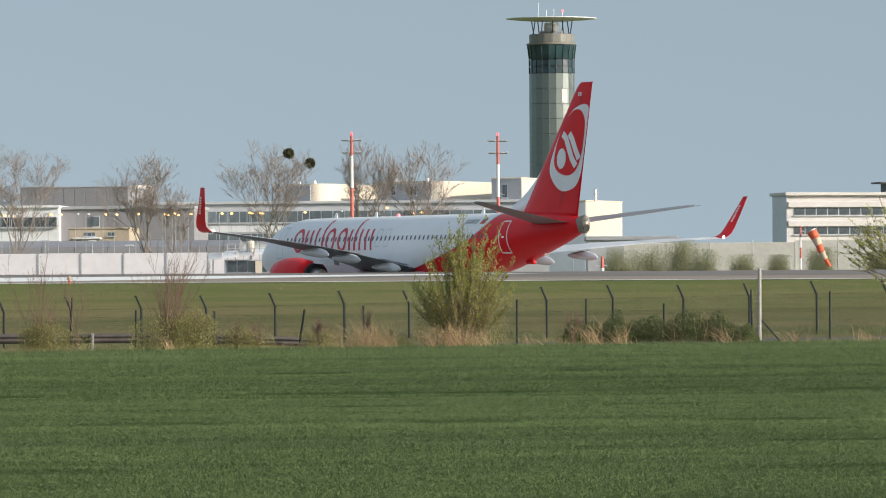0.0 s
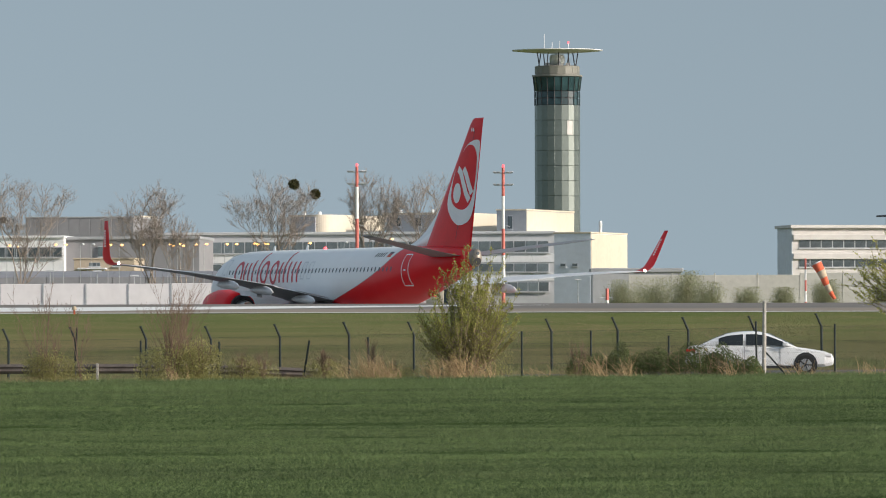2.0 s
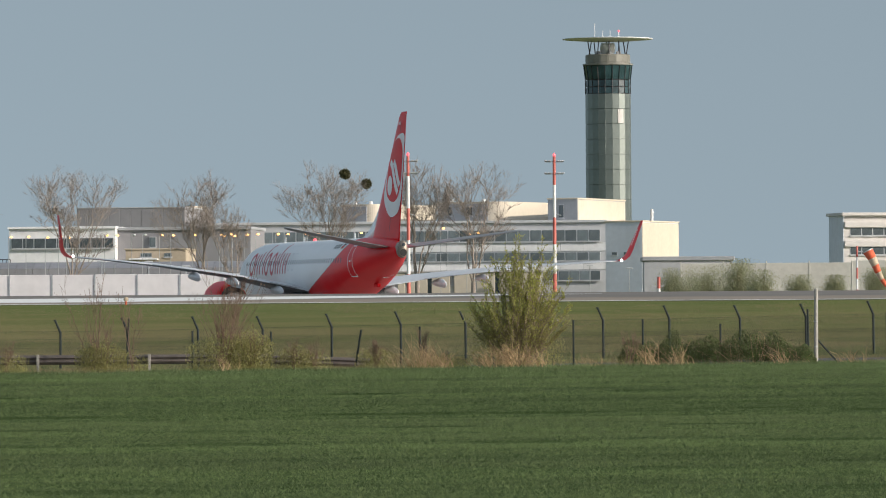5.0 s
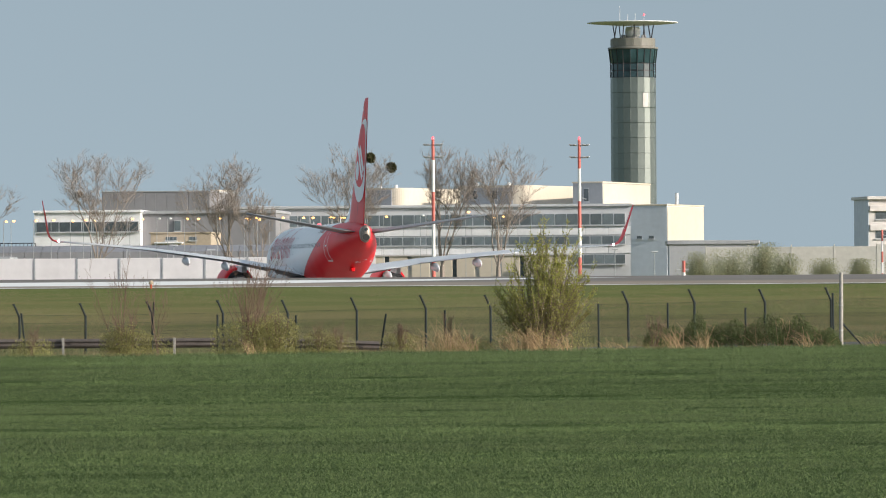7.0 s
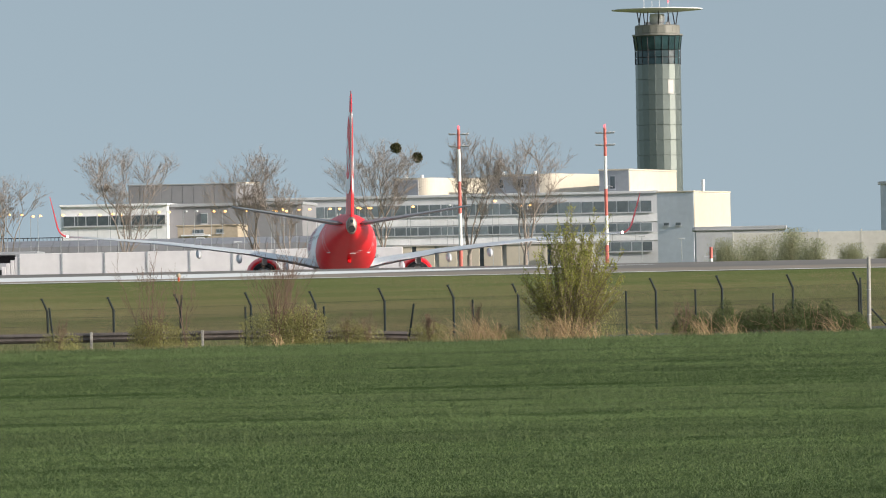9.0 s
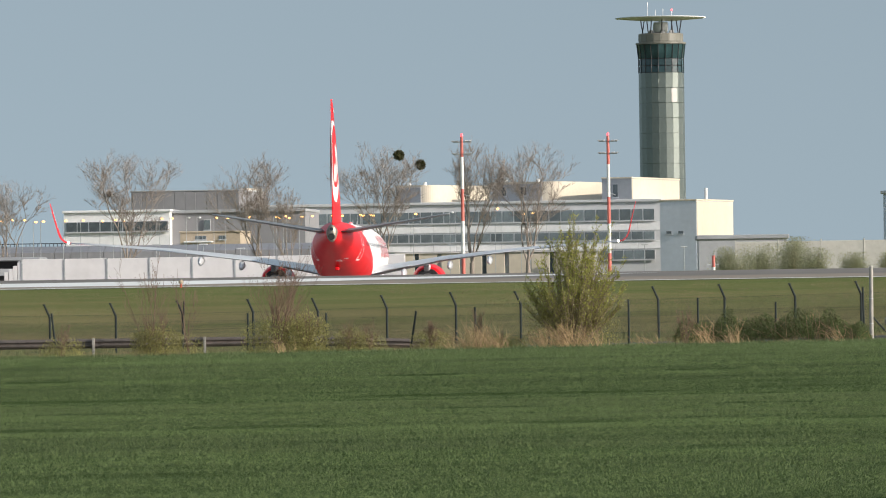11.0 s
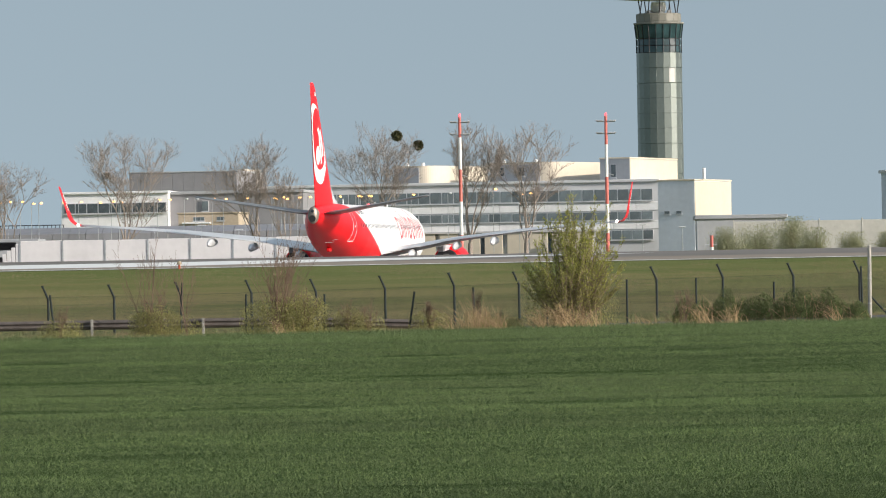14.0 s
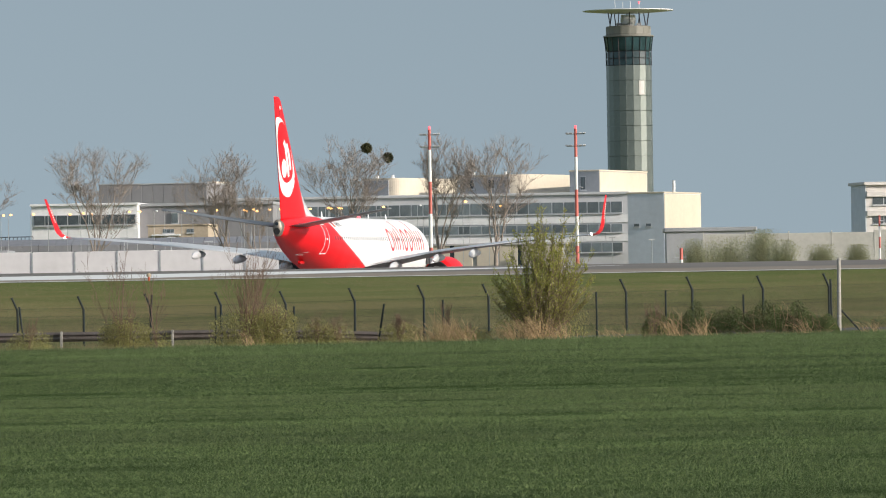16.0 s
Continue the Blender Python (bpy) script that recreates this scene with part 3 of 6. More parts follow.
# ---- control tower ----
def control_tower():
    D = 1500.0
    t = thing("control_tower", 26.01, D, 1.15, 10, "tall faceted control tower with dark glazed cab and flat disc roof", "tower")
    R0, n = 5.42, 20
    zb, zc, zm, zg, zt = 53.68, 57.02, 60.50, 62.91, 66.12
    part("shaft_core", turned([(R0 - 0.25, 0), (R0 - 0.25, zb)], n), TOWER_CLAD, t)
    levels = 15
    dz = zb / levels
    face = None
    half = R0 * math.tan(math.pi / n)
    for k in range(levels):
        for i in range(n):
            a = 360.0 * (i + 0.5) / n
            if face is None:
                ob = part("cladding_panel", box(R0 * math.cos(math.pi / n) - 0.3, R0 * math.cos(math.pi / n), -half * 0.985, half * 0.985, 0.05, dz - 0.05, 0.03), TOWER_CLAD, t)
                face = ob.data
            else:
                ob = new("cladding_panel", face)
                ob.parent = t
            ob.matrix_basis = pose(0, 0, k * dz, 0, 0, a)
    for a, w in ((-66, 0.55), (-73, 0.28)):      # pale panels paint the bright reflection of two openings high on the shaft
        ob = part("window_glint", box(R0 - 0.02, R0 + 0.06, -w, w, 0.15, dz - 0.1, 0.02), LAB_WALL, t)
        ob.matrix_basis = pose(0, 0, 13 * dz, 0, 0, a)
    Rt = 5.82
    part("cab_core", turned([(R0 - 0.5, zb), (R0 - 0.5, zc), (Rt - 0.6, zm)], n), DARK_METAL, t)
    for lo, hi, ra, rb in ((zb, (zb + zc) / 2, R0 - 0.1, R0 - 0.1), ((zb + zc) / 2, zc, R0 - 0.1, R0 - 0.1), (zc, zm, R0 - 0.1, Rt - 0.1)):
        for i in range(n):
            a0, a1 = 2 * math.pi * (i + 0.05) / n, 2 * math.pi * (i + 0.95) / n
            q = [(ra, a0, lo + 0.12), (ra, a1, lo + 0.12), (rb, a1, hi - 0.12), (rb, a0, hi - 0.12)]
            rings = [[((r - o) * math.cos(a), (r - o) * math.sin(a), zz) for r, a, zz in q] for o in (0.12, 0.0)]
            part("cab_pane", loft(rings), TEAL_GLASS, t)
    for i in range(n):
        a = 2 * math.pi * i / n
        c, s = math.cos(a), math.sin(a)
        part("mullion", tube((R0 * c, R0 * s, zb), (R0 * c, R0 * s, zc), 0.07, n=5), DARK_METAL, t)
        part("mullion", tube((R0 * c, R0 * s, zc), (Rt * c, Rt * s, zm), 0.07, n=5), DARK_METAL, t)
    part("cab_rim", turned([(Rt - 0.3, zm - 0.1), (Rt + 0.15, zm), (Rt + 0.15, zm + 0.35), (Rt - 0.6, zm + 0.45)], 28), DRUM_GREY, t)
    Rr = R0 - 0.1
    part("roof_drum", turned([(Rr - 0.1, zm + 0.4), (Rr, zm + 0.5), (Rr, zg), (Rr - 0.4, zg + 0.15)], 18), DRUM_GREY, t)
    for i in range(18):
        a = 360.0 * (i + 0.5) / 18
        ob = part("drum_panel", box(Rr * 0.985 - 0.1, Rr * 0.985 + 0.05, -0.8, 0.8, zm + 0.7, zg - 0.15, 0.03), DRUM_GREY, t)
        ob.matrix_basis = pose(0, 0, 0, 0, 0, a)
    Rd = 10.77
    zd = 66.65
    part("disc_roof", turned([(1.2, zd - 0.62), (Rd * 0.45, zd - 0.46), (Rd * 0.8, zd - 0.18), (Rd, zd), (Rd, zd + 0.18), (Rd * 0.5, zd + 0.35), (0.5, zd + 0.45)], 48), CLEAN_WHITE, t, smooth=True)
    part("radome", turned([(1.2, zg + 0.1), (1.75, zg + 0.8), (1.85, zg + 1.9), (1.6, zd - 0.9)], 20), CLEAN_WHITE, t, smooth=True)
    for i in range(10):
        a = 2 * math.pi * (i + 0.3) / 10
        c, s = math.cos(a), math.sin(a)
        part("strut", tube((Rr * 0.85 * c, Rr * 0.85 * s, zg), (Rr * (0.75 + 0.2 * (i % 2)) * c, Rr * (0.75 + 0.2 * (i % 2)) * s, zd - 0.5), 0.13, n=6), DARK_METAL, t)
    for i in range(5):
        a = 1.1 + i * 1.2
        part("equipment_box", box(2.6 * math.cos(a) - 0.5, 2.6 * math.cos(a) + 0.5, 2.6 * math.sin(a) - 0.5, 2.6 * math.sin(a) + 0.5, zg, zg + 0.9, 0.05), GREY_CLAD, t)
    for x, h in ((-3.1, 3.6), (-1.2, 1.8), (0.6, 2.0), (2.7, 1.5)):
        part("aerial", tube((x, 0, zd + 0.3), (x, 0, zd + 0.3 + h), 0.06, n=6), MAST_WHITE, t)
    part("warning_light", turned([(0.1, zd + 1.75), (0.22, zd + 1.8), (0.22, zd + 2.2), (0.1, zd + 2.25)], 8), BEACON, t).location = (2.7, 0, 0)


control_tower()


# ---- the airliner: forward is +y, its nose 20 m ahead of the origin, wheels on z = 0 ----
FUSE = (  # metres behind the nose: top, bottom, half width
    (0.0, 2.98, 2.88, 0.05), (0.15, 3.22, 2.62, 0.30), (0.5, 3.52, 2.32, 0.62), (1.0, 3.84, 2.06, 0.95), (1.6, 4.14, 1.87, 1.22), (2.2, 4.55, 1.72, 1.42), (3.0, 4.94, 1.57, 1.62),
    (4.0, 5.19, 1.45, 1.77), (5.5, 5.35, 1.38, 1.88), (7.5, 5.38, 1.36, 1.88), (24.0, 5.38, 1.36, 1.88), (26.0, 5.38, 1.48, 1.875), (28.0, 5.38, 1.76, 1.82), (30.0, 5.38, 2.16, 1.70),
    (32.0, 5.37, 2.62, 1.48), (34.0, 5.34, 3.12, 1.17), (35.6, 5.27, 3.52, 0.86), (36.8, 5.14, 3.85, 0.58), (37.5, 5.02, 4.06, 0.40), (37.9, 4.92, 4.2, 0.30))


def skin(s, z):
    """Half width of the fuselage at the station s and height z."""
    top, bot, hw = interp(FUSE, s)
    c, h = (top + bot) / 2, (top - bot) / 2
    return hw * math.sqrt(max(0.0, 1 - ((z - c) / h) ** 2))


def on_skin(s, z, side, off=0.012):
    top, bot, hw = interp(FUSE, s)
    c, h = (top + bot) / 2, (top - bot) / 2
    x = skin(s, z)
    n = Vector((x / hw ** 2, 0, (z - c) / h ** 2)).normalized() * off
    return Vector((side * (x + n.x), 20 - s, z + n.z))


def patch(outline, put, rings=3):
    """A thin painted or glazed patch that follows a curved skin: outline of (s, z), put gives the place."""
    bm = bmesh.new()
    cs, cz = sum(p[0] for p in outline) / len(outline), sum(p[1] for p in outline) / len(outline)
    mid = bm.verts.new(put(cs, cz))
    prev = None
    for k in range(1, rings + 1):
        f = k / rings
        row = [bm.verts.new(put(cs + (s - cs) * f, cz + (z - cz) * f)) for s, z in outline]
        n = len(row)
        for i in range(n):
            if prev is None:
                bm.faces.new((mid, row[i], row[(i + 1) % n]))
            else:
                bm.faces.new((prev[i], row[i], row[(i + 1) % n], prev[(i + 1) % n]))
        prev = row
    return bm


def stroke(pts, width, put, closed=False):
    """A painted line of some width along points (s, z) on a skin."""
    bm = bmesh.new()
    n = len(pts)
    left, right = [], []
    for i, (s, z) in enumerate(pts):
        a = pts[(i - 1) % n] if closed or i else pts[i]
        b = pts[(i + 1) % n] if closed or i < n - 1 else pts[i]
        ds, dz = b[0] - a[0], b[1] - a[1]
        l = math.hypot(ds, dz) or 1
        left.append(bm.verts.new(put(s - dz / l * width / 2, z + ds / l * width / 2)))
        right.append(bm.verts.new(put(s + dz / l * width / 2, z - ds / l * width / 2)))
    for i in range(n if closed else n - 1):
        j = (i + 1) % n
        bm.faces.new((left[i], left[j], right[j], right[i]))
    return bm


def rounded(pts, sub=4):
    """A smooth closed outline through points."""
    out, n = [], len(pts)
    for i in range(n):
        p0, p1, p2, p3 = (pts[(i + k) % n] for k in (-1, 0, 1, 2))
        for j in range(sub):
            t = j / sub
            out.append(tuple(0.5 * (2 * b + (c - a) * t + (2 * a - 5 * b + 4 * c - d) * t * t + (3 * b - a - 3 * c + d) * t ** 3) for a, b, c, d in zip(p0, p1, p2, p3)))
    return out


def oval(cs, cz, a, b, lean=0.0, n=28):
    out = []
    for i in range(n):
        t = 2 * math.pi * i / n
        x, z = a * math.cos(t), b * math.sin(t)
        out.append((cs + x + lean * z, cz + z))
    return out


def aerofoil(s0, s1, x, z, thick, n=9, twist=0.0):
    """One closed wing section from the leading edge s0 to the trailing edge s1, at x, around z."""
    c = s1 - s0
    up, lo = [], []
    for i in range(n):
        u = 0.5 - 0.5 * math.cos(math.pi * i / (n - 1))
        t = thick * c * 5 * (0.2969 * math.sqrt(u) - 0.126 * u - 0.3516 * u * u + 0.2843 * u ** 3 - 0.1015 * u ** 4)
        y = 20 - (s0 + u * c)
        up.append((x, y, z + t * 1.1 - twist * (u - 0.3) * c))
        lo.append((x, y, z - t * 0.7 - twist * (u - 0.3) * c))
    return up + lo[-2:0:-1]


def wing_at(x):
    """Leading edge, trailing edge, height and thickness of the wing at x metres from the middle."""
    return interp(((1.0, 13.6, 21.4, 2.2, 0.15), (1.9, 14.2, 21.5, 2.42, 0.14), (6.0, 17.0, 22.0, 3.16, 0.12), (11.0, 20.1, 23.55, 3.74, 0.11), (15.0, 22.7, 24.85, 4.05, 0.10), (17.0, 24.0, 25.5, 4.17, 0.10)), x)


FIN = ((5.0, 30.9, 37.25), (5.3, 31.1, 37.3), (12.45, 37.25, 38.8), (12.62, 37.65, 38.88))


def fin_put(side, off=0.012):
    def put(s, z):
        s0, s1 = interp(FIN, z)
        u = min(1.0, max(0.0, (s - s0) / (s1 - s0)))
        t = 0.09 * (s1 - s0) * 5 * (0.2969 * math.sqrt(u) - 0.126 * u - 0.3516 * u * u + 0.2843 * u ** 3 - 0.1015 * u ** 4)
        return Vector((side * (t + off), 20 - s, z))
    return put


def airliner():
    a = thing("airliner", -0.943, 373.556, 1.17, 29.6, "white and red twin-jet airliner with winglets, taxiing", "aeroplane")
    a.rotation_mode = "QUATERNION"
    n = 40
    rings = []
    stations = sorted({r[0] for r in FUSE} | set(np.arange(6.0, 37.5, 0.75)))
    for s in stations:
        top, bot, hw = interp(FUSE, float(s))
        c, h = (top + bot) / 2, (top - bot) / 2
        rings.append([(hw * math.sin(2 * math.pi * i / n), 20 - s, c + h * math.cos(2 * math.pi * i / n)) for i in range(n)])
    fuselage = part("fuselage", loft(rings), LIVERY, a, "white fuselage with a red tail end", True)
    rings = []
    for s, w, b, t in ((11.0, 1.0, 1.34, 1.6), (12.5, 1.85, 1.2, 2.1), (15, 2.1, 1.12, 2.4), (20, 2.12, 1.12, 2.4), (23, 1.8, 1.2, 2.1), (25.5, 0.9, 1.36, 1.7)):
        rings.append([(w * math.cos(2 * math.pi * i / 20), 20 - s, (b + t) / 2 + (t - b) / 2 * math.sin(2 * math.pi * i / 20)) for i in range(20)])
    part("belly_fairing", loft(rings), WING_GREY, a, smooth=True)
    rings = [[(w * math.cos(u), 20 - s, 4.60 + h * math.sin(u)) for u in [2 * math.pi * i / 20 for i in range(20)]] for s, w, h in ((37.6, 0.36, 0.48), (38.0, 0.31, 0.53), (38.22, 0.25, 0.49))]
    cone = part("tail_exhaust", loft(rings), EXHAUST, a, "bare metal exhaust at the tail end", True)
    part("exhaust_hole", tube((0, 20 - 38.1, 4.40), (0, 20 - 38.25, 4.40), 0.205, 0.205, 14), RUBBER, cone)
    part("tail_light", tube((0, 20 - 38.1, 4.86), (0, 20 - 38.25, 4.86), 0.12, 0.10, 12), DARK_GLASS, cone)
    # cockpit glass
    for side in (-1, 1):
        for s0, s1 in ((1.75, 2.15), (2.2, 2.7), (2.75, 3.15)):
            o = [(s0, 4.02 + (s0 - 1.75) * 0.1), (s1, 4.02 + (s1 - 1.75) * 0.1), (s1, min(4.55, interp(FUSE, s1)[0] - 0.12)), (s0 + 0.1, min(4.55, interp(FUSE, s0 + 0.1)[0] - 0.1))]
            part("cockpit_window", patch(o, lambda s, z: on_skin(s, z, side)), DARK_GLASS, a)
        # cabin windows, doors, lettering-like shapes on each side
        put = lambda s, z, side=side: on_skin(s, z, side)
        s = 5.9
        while s < 30.2:
            if not 14.9 < s < 15.2:
                o = [(s + 0.085 * math.copysign(abs(math.cos(t)) ** 0.6, math.cos(t)), 4.02 + 0.14 * math.copysign(abs(math.sin(t)) ** 0.6, math.sin(t))) for t in [2 * math.pi * i / 12 for i in range(12)]]
                part("cabin_window", patch(o, put, 1), CABIN_GLASS, a)
            s += 0.51
        for s0, z0, w, h, m in ((4.6, 2.95, 0.86, 1.85, WING_GREY), (31.1, 3.05, 0.76, 1.8, LOGO_WHITE), (17.0, 3.55, 0.52, 1.0, WING_GREY), (18.0, 3.55, 0.52, 1.0, WING_GREY)):
            o = [(s0, z0), (s0 + w, z0), (s0 + w, z0 + h / 2), (s0 + w, z0 + h), (s0, z0 + h), (s0, z0 + h / 2)]
            o = [(o[i][0] + (o[(i + 1) % 6][0] - o[i][0]) * k / 4, o[i][1] + (o[(i + 1) % 6][1] - o[i][1]) * k / 4) for i in range(6) for k in range(4)]
            d = part("door_outline", stroke(o, 0.07, put, True), m, a)
            part("door_handle", stroke([(s0 + w * 0.35, z0 + h * 0.5), (s0 + w * 0.65, z0 + h * 0.5)], 0.10, put), m, d)
        # nine plain red shapes along the cabin: slanted ovals and bars
        flip = 1 if side < 0 else -1
        S = lambda k: (11.9 if side < 0 else 10.4) + flip * (k - 4.9) * 1.06
        lean = -0.16 * flip
        base, xh = 3.35, 1.25
        def slab(k, z0, z1, w=0.21):
            pts = [(S(k) + lean * (z - base), z) for z in np.linspace(z0, z1, 10)]
            return stroke(pts, w, put)
        def ring(k, half=0.42, a0=0.0, a1=1.0, w=0.21):
            pts = oval(S(k), base + xh / 2, half, xh / 2, lean, 30)
            pts = pts[int(30 * a0):int(30 * a1) + 1]
            return stroke(pts, w, put, a0 == 0.0 and a1 == 1.0)
        shapes = [ring(0.6, 0.52), ring(4.35, 0.46), ring(5.75, 0.46)]
        shapes += [slab(k, base, top) for k, top in ((1.55, 4.6), (2.15, 4.6), (2.75, 4.75), (3.55, 5.2), (6.75, 4.6), (7.35, 5.22), (7.95, 4.6), (8.6, 4.6), (9.25, 4.6))]
        for bm in shapes:
            part("lettering_shape", bm, LOGO_RED, a)
        # registration as plain bars, and a small flag
        for i in range(5):
            s0 = 26.9 + i * 0.3
            part("registration_bar", stroke([(s0, 4.75), (s0 + 0.02, 5.0)], 0.13, put), DARK_METAL, a)
        for i, m in enumerate((DARK_METAL, LOGO_RED, SOCK_ORANGE)):
            part("flag_stripe", stroke([(28.6, 4.98 - 0.1 * i), (29.1, 4.98 - 0.1 * i)], 0.1, put), m, a)
    # fin
    rings = []
    for z in (4.9, 5.3, 6.5, 8.0, 10.0, 12.3, 12.5, 12.62):
        s0, s1 = interp(FIN, z)
        th = 0.09 if z < 12.4 else 0.05
        sec = aerofoil(s0, s1, 0, 0, th)
        rings.append([(q[2], q[1], z) for q in sec])
    fin = part("fin", loft(rings), RED_PAINT, a, "red tail fin", True)
    dors = []
    for s in np.linspace(27.6, 33.2, 9):
        zt = 5.33 + 0.0 + max(0.0, (s - 27.6) / 5.6) ** 2.0 * 2.35
        w = 0.03 + 0.10 * (s - 27.6) / 5.6
        dors.append([(w, 20 - s, 5.2), (w * 0.6, 20 - s, (5.2 + zt) / 2), (0.015, 20 - s, zt), (-0.015, 20 - s, zt), (-w * 0.6, 20 - s, (5.2 + zt) / 2), (-w, 20 - s, 5.2)])
    part("dorsal_fin", loft(dors), WHITE_PAINT, a, "white fillet in front of the fin", True)
    part("rudder_gap", stroke([(35.55, 5.7), (37.85, 11.9)], 0.04, fin_put(-1, 0.014)), DARK_METAL, fin)
    part("rudder_gap", stroke([(35.55, 5.7), (37.85, 11.9)], 0.04, fin_put(1, 0.014)), DARK_METAL, fin)
    for side in (-1, 1):
        put, put2 = fin_put(side, 0.02), fin_put(side, 0.032)
        outer = [(35.9, 6.5), (35.05, 6.9), (34.5, 7.75), (34.95, 8.9), (35.85, 10.15), (36.8, 11.0), (37.75, 11.35), (38.45, 11.25), (38.33, 10.4), (38.1, 9.3), (37.85, 8.2), (37.55, 7.3), (37.0, 6.7)]
        inner = [(36.1, 7.4), (35.35, 7.65), (35.0, 8.2), (35.3, 9.3), (36.0, 10.3), (36.9, 11.0), (37.7, 11.05), (38.1, 10.5), (38.0, 9.6), (37.75, 8.6), (37.3, 7.8), (36.75, 7.45)]
        part("logo_shape", patch(rounded(outer), put, 14), LOGO_WHITE, fin, "white oval on the fin")
        part("logo_shape", patch(rounded(inner), put2, 14), RED_PAINT, fin, "red oval on the fin")
        put3 = fin_put(side, 0.046)
        dot = oval(35.78, 8.35, 0.46, 0.58, 0.1) if side < 0 else oval(36.85, 8.25, 0.48, 0.58, 0.1)
        part("logo_shape", patch(dot, put3, 4), LOGO_WHITE, fin)
        bars = ([(35.9, 9.75), (36.25, 9.5), (36.55, 8.9), (36.85, 8.3), (37.2, 7.9)], [(36.6, 9.75), (36.9, 9.4), (37.2, 8.8), (37.5, 8.3)])
        if side > 0:
            bars = ([(37.0, 9.9), (36.65, 9.6), (36.35, 8.9), (36.1, 8.3), (35.95, 7.75)], [(36.4, 9.75), (36.0, 9.3), (35.75, 8.8), (35.55, 8.2)])
        for path in bars:
            part("logo_shape", stroke(path, 0.42 if side < 0 else 0.36, put3), LOGO_WHITE, fin)
        for i in range(2):
            part("registration_bar", stroke([(37.55 + i * 0.2, 11.85), (37.57 + i * 0.2, 12.05)], 0.12, put3), LOGO_WHITE, fin)
    # wings with winglets
    for side in (-1, 1):
        rings = []
        for x in (1.0, 1.9, 4.0, 6.0, 8.5, 11.0, 13.0, 15.0, 17.0):
            s0, s1, z, th = wing_at(x)
            rings.append(aerofoil(s0, s1, side * x, z, th * 0.62, twist=0.028))
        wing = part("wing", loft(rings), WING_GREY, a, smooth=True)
        wing.data.materials.append(WING_SHADE)
        # faces that point down take the darker grey as painted shade
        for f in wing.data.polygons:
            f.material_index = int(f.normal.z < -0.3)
        rings = []
        for x, z, s0, s1 in ((17.0, 4.15, 24.0, 25.5), (17.32, 4.24, 24.2, 25.55), (17.55, 4.45, 24.4, 25.62), (17.68, 4.75, 24.6, 25.75), (17.9, 5.7, 25.35, 26.15), (18.12, 6.62, 26.0, 26.5)):
            sec = aerofoil(s0, s1, 0, 0, 0.09)
            ang = float(np.interp(x, (17.0, 17.32, 17.55, 17.68, 18.12), (0.1, 0.6, 1.0, 1.3, 1.34)))
            rings.append([(side * (x - q[2] * math.sin(ang)), q[1], z + q[2] * math.cos(ang)) for q in sec])
        wl = part("winglet", loft(rings), RED_PAINT, a, "red winglet", True)
        for i in range(7):
            k = 0.12 + i * 0.09
            z0, z1 = 4.95 + k * 1.6, 4.95 + (k + 0.055) * 1.6
            for o in (-0.05, 0.05):
                xs = lambda z: float(np.interp(z, (4.75, 5.7, 6.62), (17.68, 17.9, 18.12)))
                ys = lambda z: float(np.interp(z, (4.75, 5.7, 6.62), (25.1, 25.68, 26.2)))
                bm = bmesh.new()
                vs = [bm.verts.new((side * (xs(z) + o), 20 - ys(z) + dy, z)) for z, dy in ((z0, 0.12), (z0, -0.1), (z1, -0.1), (z1, 0.12))]
                bm.faces.new(vs)
                part("winglet_marking", bm, LOGO_WHITE, wl)
        part("nav_light", turned([(0.03, -0.08), (0.07, -0.04), (0.07, 0.04), (0.03, 0.08)], 10), STROBE, wing, "glowing white wing-tip light").location = (side * 17.05, 20 - 25.55, 4.2)
        # trailing flaps and their fairings
        for x0, x1 in ((2.2, 4.1), (5.6, 11.8)):
            rings = []
            for x in (x0, (x0 + x1) / 2, x1):
                s0, s1, z, th = wing_at(x)
                rings.append(aerofoil(s1 - 0.35, s1 + 0.35, side * x, z - 0.05, 0.10, twist=0.03))
            part("flap", loft(rings), WING_GREY, wing, smooth=True)
        part("aileron_gap", loft([[(side * 12.4, 20 - 23.1, 3.78), (side * 12.4, 20 - 23.16, 3.78), (side * 12.4, 20 - 23.16, 3.80)], [(side * 15.8, 20 - 24.5, 4.08), (side * 15.8, 20 - 24.56, 4.08), (side * 15.8, 20 - 24.56, 4.10)]]), DARK_METAL, wing)
        for x in (3.6, 6.5, 9.0):
            s0, s1, z, th = wing_at(x)
            rings = []
            for k, w, h in ((-1.9, 0.04, 0.05), (-1.3, 0.14, 0.18), (-0.3, 0.19, 0.27), (0.6, 0.18, 0.27), (1.15, 0.12, 0.2), (1.5, 0.03, 0.05)):
                rings.append([(side * x + w * math.cos(2 * math.pi * i / 12), 20 - s1 - k, z - 0.42 - 0.10 * max(0, k) + h * math.sin(2 * math.pi * i / 12)) for i in range(12)])
            part("flap_fairing", loft(rings), WING_GREY, wing, smooth=True)
        # engines
        ex, ez = side * 4.83, 1.80
        prof = ((11.0, 0.86), (11.15, 0.98), (12.0, 1.10), (13.2, 1.10), (14.4, 0.98), (15.1, 0.86))
        rings = [[(ex + r * math.cos(2 * math.pi * i / 24), 20 - s, ez + r * (0.94 if math.sin(2 * math.pi * i / 24) < 0 else 1) * math.sin(2 * math.pi * i / 24)) for i in range(24)] for s, r in prof]
        eng = part("engine", loft(rings), RED_PAINT, a, "red engine nacelle", True)
        part("fan_duct", tube((ex, 20 - 15.0, ez), (ex, 20 - 15.25, ez), 0.82, 0.76, 24), DARK_METAL, eng)
